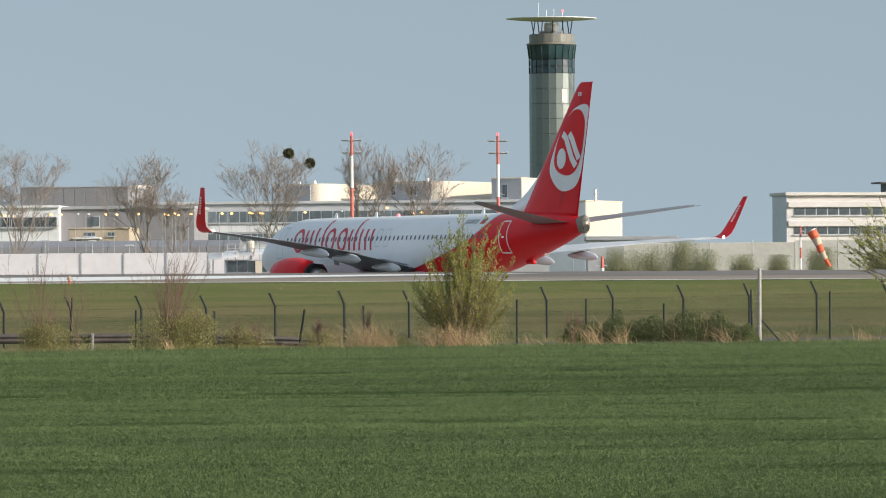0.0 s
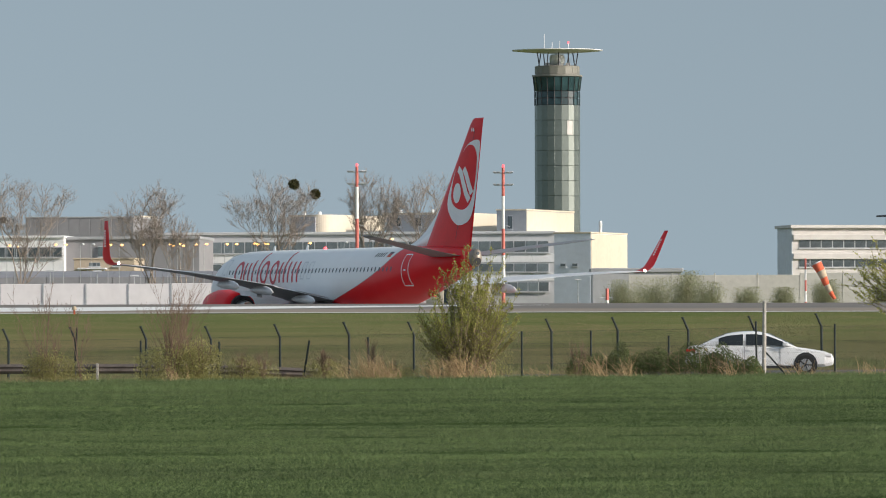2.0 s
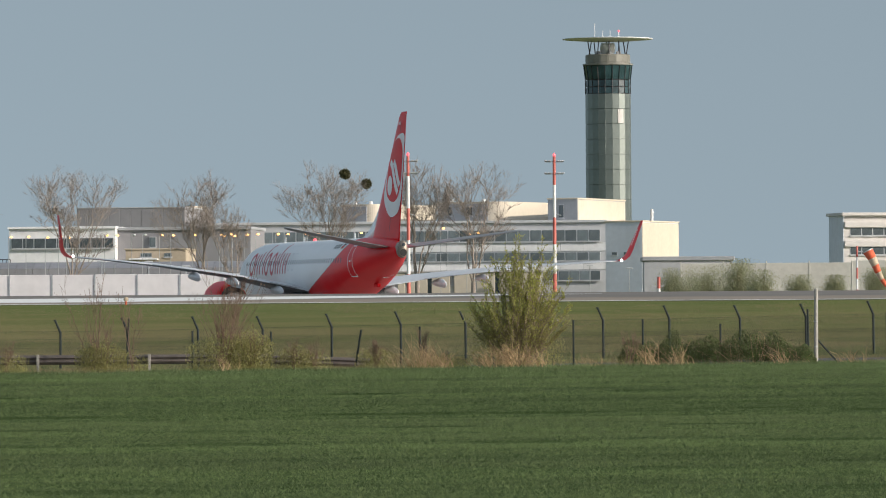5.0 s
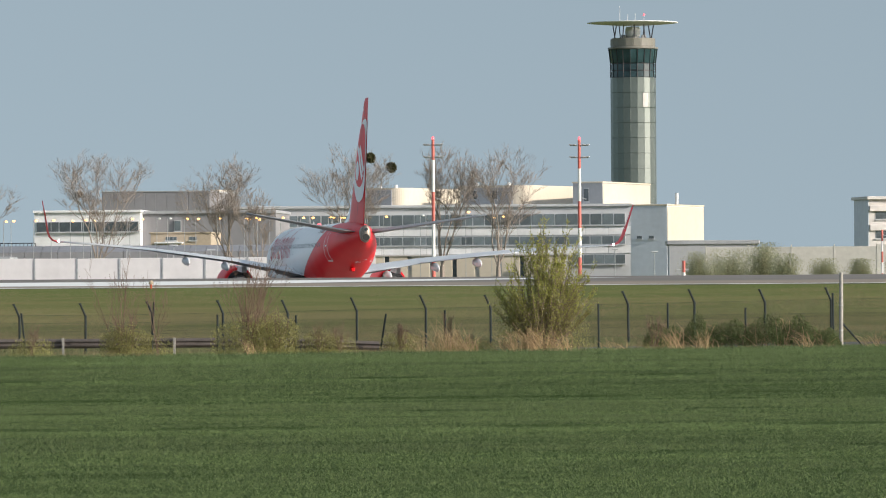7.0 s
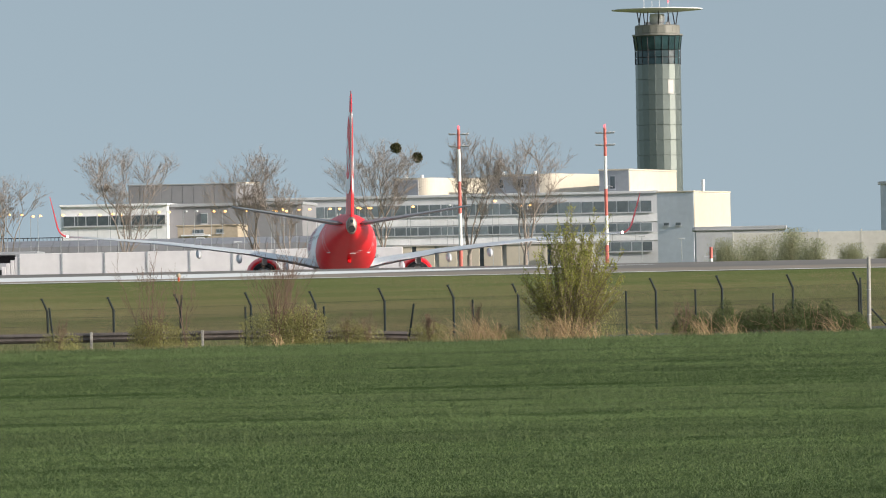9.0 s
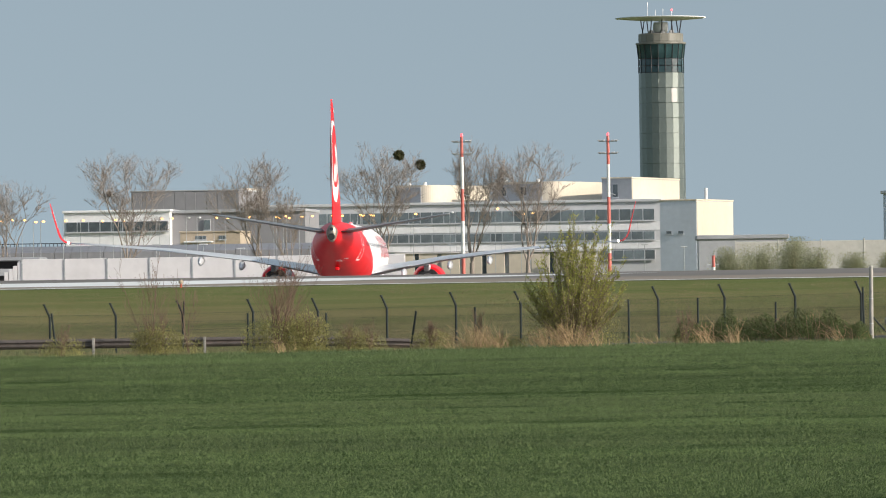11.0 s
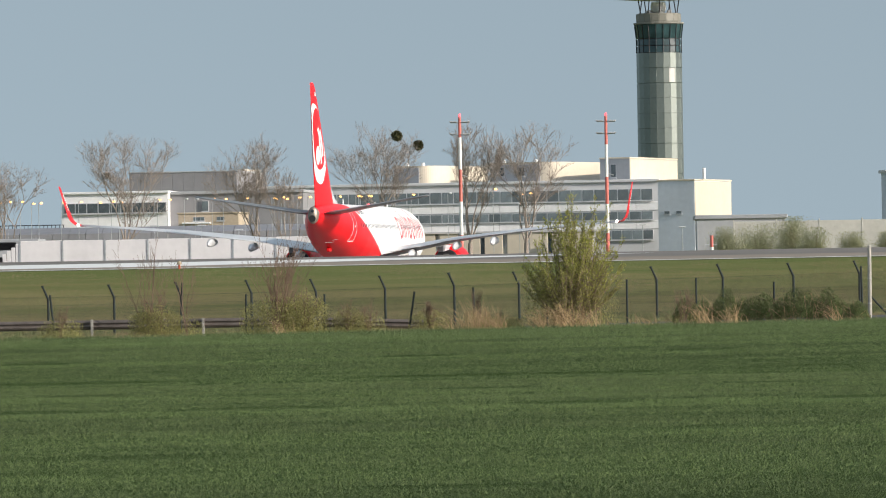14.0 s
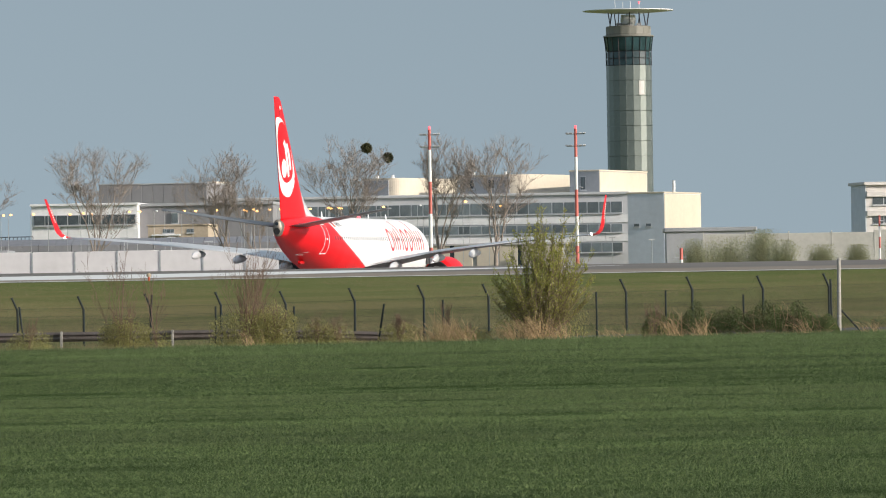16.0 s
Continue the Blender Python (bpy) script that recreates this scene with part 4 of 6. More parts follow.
        part("exhaust_nozzle", tube((ex, 20 - 15.0, ez), (ex, 20 - 16.0, ez), 0.52, 0.36, 20), BARE_METAL, eng)
        part("intake_lip", tube((ex, 20 - 10.9, ez), (ex, 20 - 11.16, ez), 0.90, 0.985, 24), BARE_METAL, eng)
        part("pylon", loft([[(ex - 0.18, 20 - 12.3, ez + 0.9), (ex + 0.18, 20 - 12.3, ez + 0.9), (ex + 0.1, 20 - 12.6, ez + 1.05), (ex - 0.1, 20 - 12.6, ez + 1.05)],
                              [(ex - 0.15, 20 - 17.8, 2.4), (ex + 0.15, 20 - 17.8, 2.4), (ex + 0.15, 20 - 17.6, 2.8), (ex - 0.15, 20 - 17.6, 2.8)]]), WING_GREY, eng)
        # tailplane
        rings = []
        for x, s0, s1, z in ((0.4, 33.3, 37.0, 4.72), (1.2, 33.9, 37.2, 4.80), (4.0, 35.7, 38.1, 5.25), (6.6, 37.3, 38.9, 5.66), (7.1, 37.85, 39.03, 5.74)):
            rings.append(aerofoil(s0, s1, side * x, z, 0.09))
        part("tailplane", loft(rings), TAIL_SHADE, a, "grey horizontal tailplane", True)
        # main landing gear
        leg = part("main_gear_leg", tube((side * 2.86, 20 - 19.6, 0.55), (side * 2.7, 20 - 19.6, 1.9), 0.11, n=10), STEEL, a)
        for dx in (-0.43, 0.43):
            bm = tube((side * 2.86 + dx - 0.19, 20 - 19.6, 0.555), (side * 2.86 + dx + 0.19, 20 - 19.6, 0.555), 0.555, n=20)
            bmesh.ops.bevel(bm, geom=[e for e in bm.edges], offset=0.05, segments=1, affect="EDGES")
            w = part("main_wheel", bm, RUBBER, leg)
            part("hub", tube((side * 2.86 + dx - 0.2, 20 - 19.6, 0.555), (side * 2.86 + dx + 0.2, 20 - 19.6, 0.555), 0.27, n=14), RIM, w)
    leg = part("nose_gear_leg", tube((0, 20 - 4.0, 0.35), (0, 20 - 4.0, 1.7), 0.09, n=10), STEEL, a)
    for dx in (-0.2, 0.2):
        part("nose_wheel", tube((dx - 0.1, 20 - 4.0, 0.345), (dx + 0.1, 20 - 4.0, 0.345), 0.345, n=18), RUBBER, leg)
    # small fittings
    for s, h in ((8.5, 0.32), (13.5, 0.3), (26.3, 0.35)):
        part("blade_aerial", loft([[(0.02, 20 - s, 5.34), (-0.02, 20 - s, 5.34), (-0.02, 20 - s - 0.4, 5.34), (0.02, 20 - s - 0.4, 5.34)], [(0.01, 20 - s - 0.25, 5.36 + h), (-0.01, 20 - s - 0.25, 5.36 + h), (-0.01, 20 - s - 0.42, 5.36 + h), (0.01, 20 - s - 0.42, 5.36 + h)]]), WHITE_PAINT, a)
    for name, s, z in (("top_beacon", 16.5, 5.4), ("belly_beacon", 21.0, 1.1)):
        part(name, turned([(0.05, -0.1), (0.12, -0.04), (0.1, 0.08), (0.03, 0.12)], 10), BEACON, a, "red anti-collision light").location = (0, 20 - s, z)
    part("tail_skid", box(-0.12, 0.12, 20 - 32.5, 20 - 31.7, 2.4, 2.62, 0.05), RED_PAINT, a)
    for s, z in ((33.2, 2.98),):
        part("access_panel", stroke([(s, z), (s + 0.35, z), (s + 0.35, z + 0.16), (s, z + 0.16)], 0.035, lambda s, z: on_skin(s, z, 1), True), LOGO_WHITE, a)
    return a


plane = airliner()


# ---- plants ----
def prisms(name, segs, material, parent=None):
    """Branches: tapered three- to five-sided pieces from (start, end, radius, radius)."""
    V, Fc = [], []
    for p0, p1, r0, r1 in segs:
        d = p1 - p0
        if d.length < 1e-5:
            continue
        q = d.to_track_quat("Z", "Y")
        n = 5 if r0 > 0.06 else 3
        b = len(V)
        for p, r in ((p0, r0), (p1, r1)):
            for i in range(n):
                t = 2 * math.pi * i / n
                V.append(p + q @ Vector((math.cos(t) * r, math.sin(t) * r, 0)))
        for i in range(n):
            j = (i + 1) % n
            Fc.append((b + i, b + j, b + n + j, b + n + i))
    return raw(name, [tuple(v) for v in V], Fc, material, parent)


def grow(rng, p, d, length, r, depth, segs, tips, bend=0.25, split=(2, 4), up=0.15, ratio=0.72, spread=0.6, rmin=0.004):
    """One branch in three bent pieces, then its own branches."""
    q, v = p, d.normalized()
    k = 3
    pts = []
    for i in range(k):
        v = (v + Vector((rng.uniform(-1, 1), rng.uniform(-1, 1), rng.uniform(-0.6, 1) * 0.8 + up)) * bend * 0.5).normalized()
        e = q + v * (length / k)
        segs.append((q, e, max(rmin, r * (1 - 0.45 * i / k)), max(rmin, r * (1 - 0.45 * (i + 1) / k))))
        pts.append((e, v))
        q = e
    if depth == 0:
        tips.append((q, v))
        return
    for i in range(rng.randint(*split)):
        e, w = pts[-1] if i == 0 else pts[rng.randint(0, k - 1)]
        side = Vector((rng.uniform(-1, 1), rng.uniform(-1, 1), rng.uniform(-0.3, 0.7)))
        nd = (w + side.normalized() * spread * (0.45 if i == 0 else 1.0)).normalized()
        grow(rng, e, nd, length * ratio * rng.uniform(0.8, 1.15), r * 0.58, depth - 1, segs, tips, bend, split, up, ratio, spread, rmin)


def leaves(name, places, size, material, rng, parent=None, long=1.7, droop=0.0):
    """Many small folded leaves, each its own two faces."""
    V, Fc = [], []
    for p, d in places:
        s = size * rng.uniform(0.6, 1.3)
        a = Vector((rng.uniform(-1, 1), rng.uniform(-1, 1), rng.uniform(-0.6, 1) - droop)) + d * 0.8
        a.normalize()
        b = a.cross(Vector((rng.uniform(-1, 1), rng.uniform(-1, 1), rng.uniform(-1, 1))))
        if b.length < 1e-3:
            continue
        b.normalize()
        c = a.cross(b) * 0.2 * s
        k = len(V)
        V += [p, p + a * s * long * 0.5 + b * s * 0.5 + c, p + a * s * long, p + a * s * long * 0.5 - b * s * 0.5 + c]
        Fc += [(k, k + 1, k + 2), (k, k + 2, k + 3)]
    return raw(name, [tuple(v) for v in V], Fc, material, parent)


def bare_tree(x, y, h, seed, label, wide=1.0, limbs=4):
    """A short trunk, a few steep limbs that fork upwards, and a domed crown of fine twigs."""
    rng = random.Random(seed)
    t = thing("bare_tree", x, y, 1.15, 0, label, "tree", "bare trees before the terminal")
    segs = []

    def branch(p, v, length, r, depth):
        k = 3 if depth > 1 else 2
        pts = []
        for i in range(k):
            side = 0.16 if depth > 2 else 0.24
            v = (v + Vector((rng.gauss(0, side), rng.gauss(0, side), rng.gauss(0.06, 0.12)))).normalized()
            e = p + v * (length / k)
            segs.append((p, e, max(0.010, r * (1 - 0.4 * i / k)), max(0.009, r * (1 - 0.4 * (i + 1) / k))))
            pts.append((e, v))
            p = e
        if depth == 0:
            return
        for i in range(rng.randint(5, 6) if depth < 3 else rng.randint(3, 4)):
            e, w = pts[-1] if i < 2 else pts[rng.randint(0, k - 1)]
            turn = rng.uniform(0.35, 0.8) if i else rng.uniform(0.05, 0.3)
            a = rng.uniform(0, 2 * math.pi)
            nd = (w + Vector((math.cos(a) * turn, math.sin(a) * turn, rng.uniform(-0.05, 0.25)))).normalized()
            branch(e, nd, length * (rng.uniform(0.64, 0.78) if i < 2 else rng.uniform(0.4, 0.68)), r * (0.66 if i == 0 else 0.52), depth - 1)

    base, top = Vector((0, 0, -0.2)), Vector((rng.uniform(-0.3, 0.3), 0, h * 0.27))
    segs.append((base, top, h * 0.017, h * 0.014))
    for i in range(limbs):
        a = 2 * math.pi * (i + rng.uniform(-0.25, 0.25)) / limbs + seed
        lean = rng.uniform(0.28, 0.55) * wide if i else 0.08
        branch(top if i < 3 else base.lerp(top, rng.uniform(0.7, 1.0)), Vector((math.cos(a) * lean, math.sin(a) * lean, 1)).normalized(), h * 0.27, h * 0.0062, 5)
    tall = max(q[1].z for q in segs)
    broad = sorted(abs(q[1].x) for q in segs)[int(len(segs) * 0.97)]
    g = Vector((h * 0.265 * wide / broad, h * 0.265 * wide / broad, h / tall))
    segs = [(p * g, q * g, r0, r1) for p, q, r0, r1 in segs]
    prisms("trunk", segs[:1], BARK, t)
    tagged(prisms("crown", segs[1:], BARK, t), kind="stuff")
    return t


TREES = (
    (-69.60, 17.60, 1.00, 4),
    (-54.20, 20.60, 0.98, 4),
    (-37.40, 20.20, 1.02, 4),
    (-33.20, 15.60, 0.80, 3),
    (-21.70, 21.00, 0.92, 4),
    (-10.40, 21.60, 0.72, 4),
    (-3.30, 20.80, 0.95, 4),
)
for i, (x, h, wide, limbs) in enumerate(TREES):
    bare_tree(x, 800 + 3 * (i % 3), h, 11 + i, ("tall bare spring tree with a spreading fine crown", "bare leafless tree with forked pale branches")[i % 2], wide, limbs)


def mistletoe(x, z, r, seed, material=None, count=900):
    rng = random.Random(seed)
    t = thing("mistletoe_ball", x, 800, z, 0, "loose brown nest-like clump in the bare tree" if material else "round dark green mistletoe clump in the bare tree", "mistletoe", "mistletoe clumps")
    pts = []
    for i in range(count):
        d = Vector((rng.gauss(0, 1), rng.gauss(0, 1), rng.gauss(0, 1))).normalized()
        pts.append((d * r * rng.uniform(0.45, 1.0), d))
    leaves("foliage", pts, 0.15, material or MISTLETOE, rng, t)
    segs = [(Vector((0, 0, 0)), p[0] * 0.9, 0.03, 0.012) for p in pts[:60]]
    segs.append((Vector((-1.4, 0, -1.6)), Vector((0, 0, 0)), 0.05, 0.03))
    tagged(prisms("stem_tangle", segs, BARK, t), kind="stuff")


mistletoe(-19.41, 20.13, 0.58, 1)
mistletoe(-16.70, 18.90, 0.54, 2)
# nest-like brown clump, built with the mistletoe routine
mistletoe(-56.1, 15.75, 0.42, 3, BARK, 170)


def far_bush(x, y, w, h, seed):
    rng = random.Random(seed)
    t = thing("far_bush", x, y, 1.15, 0, "loose pale green bush before the boundary wall", "bush", "bushes by the wall")
    segs, pts = [], []
    for i in range(14):
        a = rng.uniform(0, 6.28)
        tip = Vector((math.cos(a) * w * rng.uniform(0.1, 0.9), math.sin(a) * w * 0.5, h * rng.uniform(0.55, 1.0)))
        segs.append((Vector((0, 0, -0.1)), tip, 0.05, 0.02))
        for k in range(1200):
            f = rng.uniform(0.3, 1.05)
            pts.append((tip * f + Vector((rng.gauss(0, 1), rng.gauss(0, 1), rng.gauss(0, 1))) * 0.095 * h, Vector((0, 0, 1))))
    tagged(prisms("stem_tangle", segs, BUSH_BARK, t), kind="stuff")
    leaves("foliage", [p for p in pts if 0.1 < p[0].z < 1.02 * h], 0.085, LEAF_FAR, rng, t)


for i, (x, w, h) in enumerate((
    (21.69, 2.75, 6.50),
    (25.12, 3.02, 6.75),
    (29.38, 3.16, 7.55),
    (31.65, 2.34, 6.17),
    (36.94, 2.06, 5.59),
    (41.19, 1.37, 5.56),
    (46.07, 1.79, 6.35),
    (53.28, 1.37, 5.62),
)):
    far_bush(x, 770 + (i % 3) * 4, w, h, 60 + i)


def leafy_bush():
    """The tall bush at the field's edge: rising stems in a loose cone, young leaves in spikes at the top, twiggier low down."""
    rng = random.Random(5)
    y = 201.0
    t = thing("leafy_bush", 0.58, y, lift(0, y), 0, "tall upright bush with fresh light green leaves", "bush")
    segs, pts, low, bl = [], [], [], []
    H = 4.4
    for i in range(125):
        a = rng.uniform(0, 6.28)
        k = rng.random()
        d = Vector((math.cos(a) * (0.03 + 1.45 * k), math.sin(a) * (0.03 + 0.9 * k), 1)).normalized()
        length = H * (1.0 - 0.62 * k ** 0.7) * rng.uniform(0.84, 1.03)
        p, v, n = Vector((rng.uniform(-0.25, 0.25), rng.uniform(-0.2, 0.2), 0)), d, 9
        for j in range(n):
            v = (v + Vector((rng.uniform(-1, 1), rng.uniform(-1, 1), 0.35)) * 0.085).normalized()
            e = p + v * (length / n)
            r0, r1 = 0.020 * (1 - j / n) + 0.004, 0.020 * (1 - (j + 1) / n) + 0.004
            segs.append((p, e, r0, r1))
            if j > 1:
                for m in range(4):
                    w = (v * 0.9 + Vector((rng.uniform(-1, 1), rng.uniform(-1, 1), rng.uniform(0, 0.8)))).normalized()
                    ll = rng.uniform(0.18, 0.62) * (1.15 - 0.75 * j / n)
                    q0 = p.lerp(e, rng.random())
                    segs.append((q0, q0 + w * ll, 0.006, 0.003))
                    for q in range(10):
                        where = q0 + w * ll * rng.uniform(0.15, 1.05) + Vector((rng.gauss(0, 0.015), rng.gauss(0, 0.015), rng.gauss(0, 0.015)))
                        (pts if where.z > 1.5 + rng.gauss(0, 0.5) else low).append((where, w))
                        if 1.0 < where.z < 2.8 and rng.random() < 0.008:
                            bl.append((where, w))
                if j > 4:
                    for q in range(10):
                        pts.append((p.lerp(e, rng.random()) + Vector((rng.gauss(0, 0.025), rng.gauss(0, 0.025), 0)), v))
            p = e
    tagged(prisms("stem_tangle", segs, BUSH_BARK, t), kind="stuff")
    leaves("foliage", [p for p in pts if rng.random() < 0.72], 0.035, LEAF, rng, t)
    low = [p for p in low if rng.random() < 0.38]
    for i in range(2600):      # loose skirt near the ground
        a, r = rng.uniform(0, 6.28), 1.5 * math.sqrt(rng.random())
        low.append((Vector((math.cos(a) * r, math.sin(a) * r * 0.8, 0.08 + 1.9 * rng.random() * (1.15 - 0.5 * r))), Vector((0, 0, 1))))
    leaves("inner_foliage", low, 0.034, LEAF_DULL, rng, t)
    leaves("blossom", bl, 0.035, BLOSSOM, rng, t, 1.0)


leafy_bush()


def twiggy_shrub(x, h, w, n, seed, label, green=0.4, y=201.5, bark=None, base=0.8):
    """A bare shrub of thin rising stems with a low skirt of dull leaves."""
    rng = random.Random(seed)
    t = thing("twiggy_shrub", x, y, lift(x, y), 0, label, "shrub", "shrubs along the field edge")
    segs, tips = [], []
    for i in range(int(n * 0.75)):
        a, k = rng.uniform(0, 6.28), rng.random()
        d = Vector((math.cos(a) * (0.06 + 0.42 * k) * w / 0.9, math.sin(a) * (0.06 + 0.34 * k), 1))
        grow(rng, Vector((rng.uniform(-0.15, 0.15) * w, rng.uniform(-0.15, 0.15), 0)), d, h * rng.uniform(0.42, 0.6), 0.017, 3, segs, tips, 0.30, (2, 3), 0.25, 0.60, 0.45, 0.0045)
    f = 1.12 * h / max(s[1].z for s in segs)
    segs = [(a * f, b * f, r0, r1) for a, b, r0, r1 in segs]
    tagged(prisms("stem_tangle", segs, bark or TWIG_RED, t), kind="stuff")
    low = []
    for i in range(int(3600 * green * w)):
        a, r = rng.uniform(0, 6.28), w * 1.05 * math.sqrt(rng.random())
        low.append((Vector((math.cos(a) * r, math.sin(a) * r * 0.6, 0.02 + base * rng.random() ** 1.2 * (1.25 - 0.5 * r / w))), Vector((0, 0, 1))))
    leaves("foliage", low, 0.033, LEAF_DULL, rng, t)
    buds = [(p * f + v * 0.02, v) for p, v in tips if rng.random() < 0.7]
    tagged(leaves("bud_cover", buds, 0.028, TWIG_RED, rng, t), kind="stuff")


for x, h, w, n, seed, label, green, base in (
    (-8.80, 3.05, 1.15, 30, 14, 'bare twiggy shrub with a green leafy base', 1.10, 1.10),
    (-7.91, 1.48, 0.75, 10, 54, 'bare twiggy shrub with a green leafy base', 1.60, 1.20),
    (-12.99, 2.91, 0.54, 8, 62, 'slender bare shrub with reddish stems', 0.80, 0.90),
    (-12.58, 1.69, 0.72, 8, 85, 'bare twiggy shrub with a green leafy base', 1.00, 0.90),
    (-11.68, 2.43, 0.50, 6, 38, 'slender bare shrub with reddish stems', 0.30, 0.60),
    (-5.93, 0.93, 0.61, 9, 67, 'slender bare shrub with reddish stems', 0.30, 0.50),
    (-2.43, 1.17, 0.47, 7, 68, 'slender bare shrub with reddish stems', 0.20, 0.50),
    (-15.72, 0.99, 0.72, 8, 7, 'bare twiggy shrub with a green leafy base', 0.50, 0.60),
    (4.13, 1.14, 0.50, 9, 45, 'slender bare shrub with reddish stems', 0.10, 0.40),
    (-6.50, 0.95, 0.60, 12, 71, 'low loose shrub with brownish young leaves', 0.70, 0.70),
    (-3.95, 0.90, 0.66, 12, 72, 'low loose shrub with brownish young leaves', 0.55, 0.60),
    (-1.71, 0.54, 0.72, 5, 11, 'bare twiggy shrub with a green leafy base', 0.40, 0.40),
):
    twiggy_shrub(x, h, w, n, seed, label, green, base=base)


def blossom_tree():
    rng = random.Random(31)
    y = 198.0
    t = thing("blossom_tree", 15.37, y, lift(15, y), 0, "small tree with spreading branches, young leaves and white blossom", "tree")
    segs, tips = [], []
    segs.append((Vector((0, 0, -0.1)), Vector((-0.1, 0, 1.2)), 0.10, 0.08))
    for i in range(20):
        a = rng.uniform(0, 6.28) if i > 11 else rng.uniform(2.5, 3.8)
        d = Vector((math.cos(a) * rng.uniform(0.5, 1.1), math.sin(a) * 0.7, rng.uniform(0.05, 1.1)))
        grow(rng, Vector((-0.1, 0, rng.uniform(1.0, 2.3))), d, 1.25, 0.035, 3, segs, tips, 0.3, (2, 3), 0.12, 0.66, 0.6, 0.004)
    segs.append((Vector((-0.1, 0, 1.2)), Vector((0, 0, 2.2)), 0.08, 0.05))
    prisms("trunk", segs[:1] + segs[-1:], BUSH_BARK, t)
    tagged(prisms("branch_tangle", segs[1:-1], BUSH_BARK, t), kind="stuff")
    pts, bl = [], []
    for a, b, r0, r1 in segs[1:-1]:
        if r0 < 0.022:
            for q in range(4):
                pts.append((a.lerp(b, rng.random()), (b - a).normalized()))
            if rng.random() < 0.14:
                bl += [(a.lerp(b, rng.random()) + Vector((rng.gauss(0, 0.03), 0, rng.gauss(0, 0.03))), Vector((0, 0, 1))) for q in range(5)]
    leaves("foliage", [p for p in pts if rng.random() < 0.75], 0.045, LEAF, rng, t)
    leaves("blossom", bl, 0.035, BLOSSOM, rng, t, 1.0)


blossom_tree()


def blades(name, label, cat, spots, height, width, material, seed, lean=0.5, kind="stuff", clump=1):
    """Grass-like blades at (x, y): each one a narrow bent triangle."""
    rs = np.random.RandomState(seed)
    P = np.asarray(spots, float)
    n = len(P)
    h = height if np.ndim(height) else np.full(n, height)
    h = h * rs.uniform(0.55, 1.2, n)
    a = rs.uniform(0, 2 * math.pi, n)
    b = rs.uniform(0, 2 * math.pi, n)
    ln = rs.uniform(0, lean, n) * h
    w = np.asarray(width) * rs.uniform(0.6, 1.3, n)
    base = np.stack([P[:, 0], P[:, 1], P[:, 2]], 1)
    side = np.stack([np.cos(a) * w / 2, np.sin(a) * w / 2, np.zeros(n)], 1)
    off = np.stack([np.cos(b) * ln, np.sin(b) * ln, h], 1)
    V = np.stack([base - side, base + side, base + off], 1).reshape(-1, 3)
    Fc = np.arange(3 * n).reshape(-1, 3)
    return tagged(raw(name, V, Fc, material), label, cat, kind=kind)


def heights(xy):
    """Ground height for arrays of places."""
    x, y = xy[:, 0], xy[:, 1]
    z = np.interp(y, (-400, 0, 198, 205, 220, 224, 240, 312, 346, 351, 5000), (0, 0, 0.10, 0.03, 0.03, 0.22, 0.55, 2.47, 3.06, 1.15, 1.15))
    return z + 0.22 * np.clip(x / 14.0, -1, 1) * np.interp(y, (20, 150, 206, 222, 240, 290), (0, 0.45, 0.45, 1, 1, 0))


def scatter(rs, n, y0, y1, spread=0.088, bias=1.0):
    """Random places in a wedge that widens with the distance, n per strip of equal depth."""
    y = y0 + (y1 - y0) * rs.random_sample(n) ** bias
    x = (rs.random_sample(n) * 2 - 1.0) * y * spread - y * 0.006
    xy = np.stack([x, y], 1)
    return np.concatenate([xy, heights(xy)[:, None]], 1)


def wheat_field():
    rs = np.random.RandomState(3)
    P = np.concatenate([scatter(rs, 560000, 41, 100), scatter(rs, 380000, 100, 198.5)])
    rows = 0.125   # drilled in rows along the field
    P[:, 1] = np.round(P[:, 1] / rows) * rows + rs.normal(0, 0.03, len(P))
    h = np.interp(P[:, 1], (41, 120, 198), (0.014, 0.027, 0.045))
    gx, gy = np.meshgrid(np.arange(-20, 20, 0.25), np.arange(40, 200, 0.5))
    grid = np.array([noise.noise((x * 0.13, y * 0.3, 3.0)) + 0.9 * noise.noise((x * 0.35, y * 0.9, 9.0)) for x, y in zip(gx.ravel(), gy.ravel())]).reshape(gx.shape)
    jx, jy = rs.uniform(-0.25, 0.25, len(P)), rs.uniform(-0.5, 0.5, len(P))
    cell = grid[np.clip(((P[:, 1] + jy - 40) / 0.5).astype(int), 0, gx.shape[0] - 1), np.clip(((P[:, 0] + jx + 20) / 0.25).astype(int), 0, gx.shape[1] - 1)]
    h *= np.clip(1.0 + 0.6 * cell, 0.35, 1.7)
    for y0, w, c in ((80.3, 1.3, 0.0), (58.5, 1.0, 0.1), (104.5, 1.8, 0.05), (133, 2.0, 0.15), (48.5, 0.6, 0.12), (68.5, 0.7, 0.2), (92.0, 0.8, 0.22)):
        line = np.array([noise.noise((x * 0.5, y0, 1.0)) for x in np.arange(-20, 20, 0.1)])
        wave = line[np.clip(((P[:, 0] + 20) / 0.1).astype(int), 0, len(line) - 1)]
        worn = (np.abs(P[:, 1] - y0 - wave * 0.5) < w * rs.uniform(0.5, 1.1, len(P))) & (wave + 0.35 * (rs.random_sample(len(P)) - 0.5) > c - 0.05)
        h[worn] *= 0.3
    blades("wheat_field", "dense young green wheat with faint worn wheel tracks", "crop", P, h, np.interp(P[:, 1], (41, 120, 198), (0.0052, 0.0085, 0.012)), WHEAT, 4, 1.6)


wheat_field()


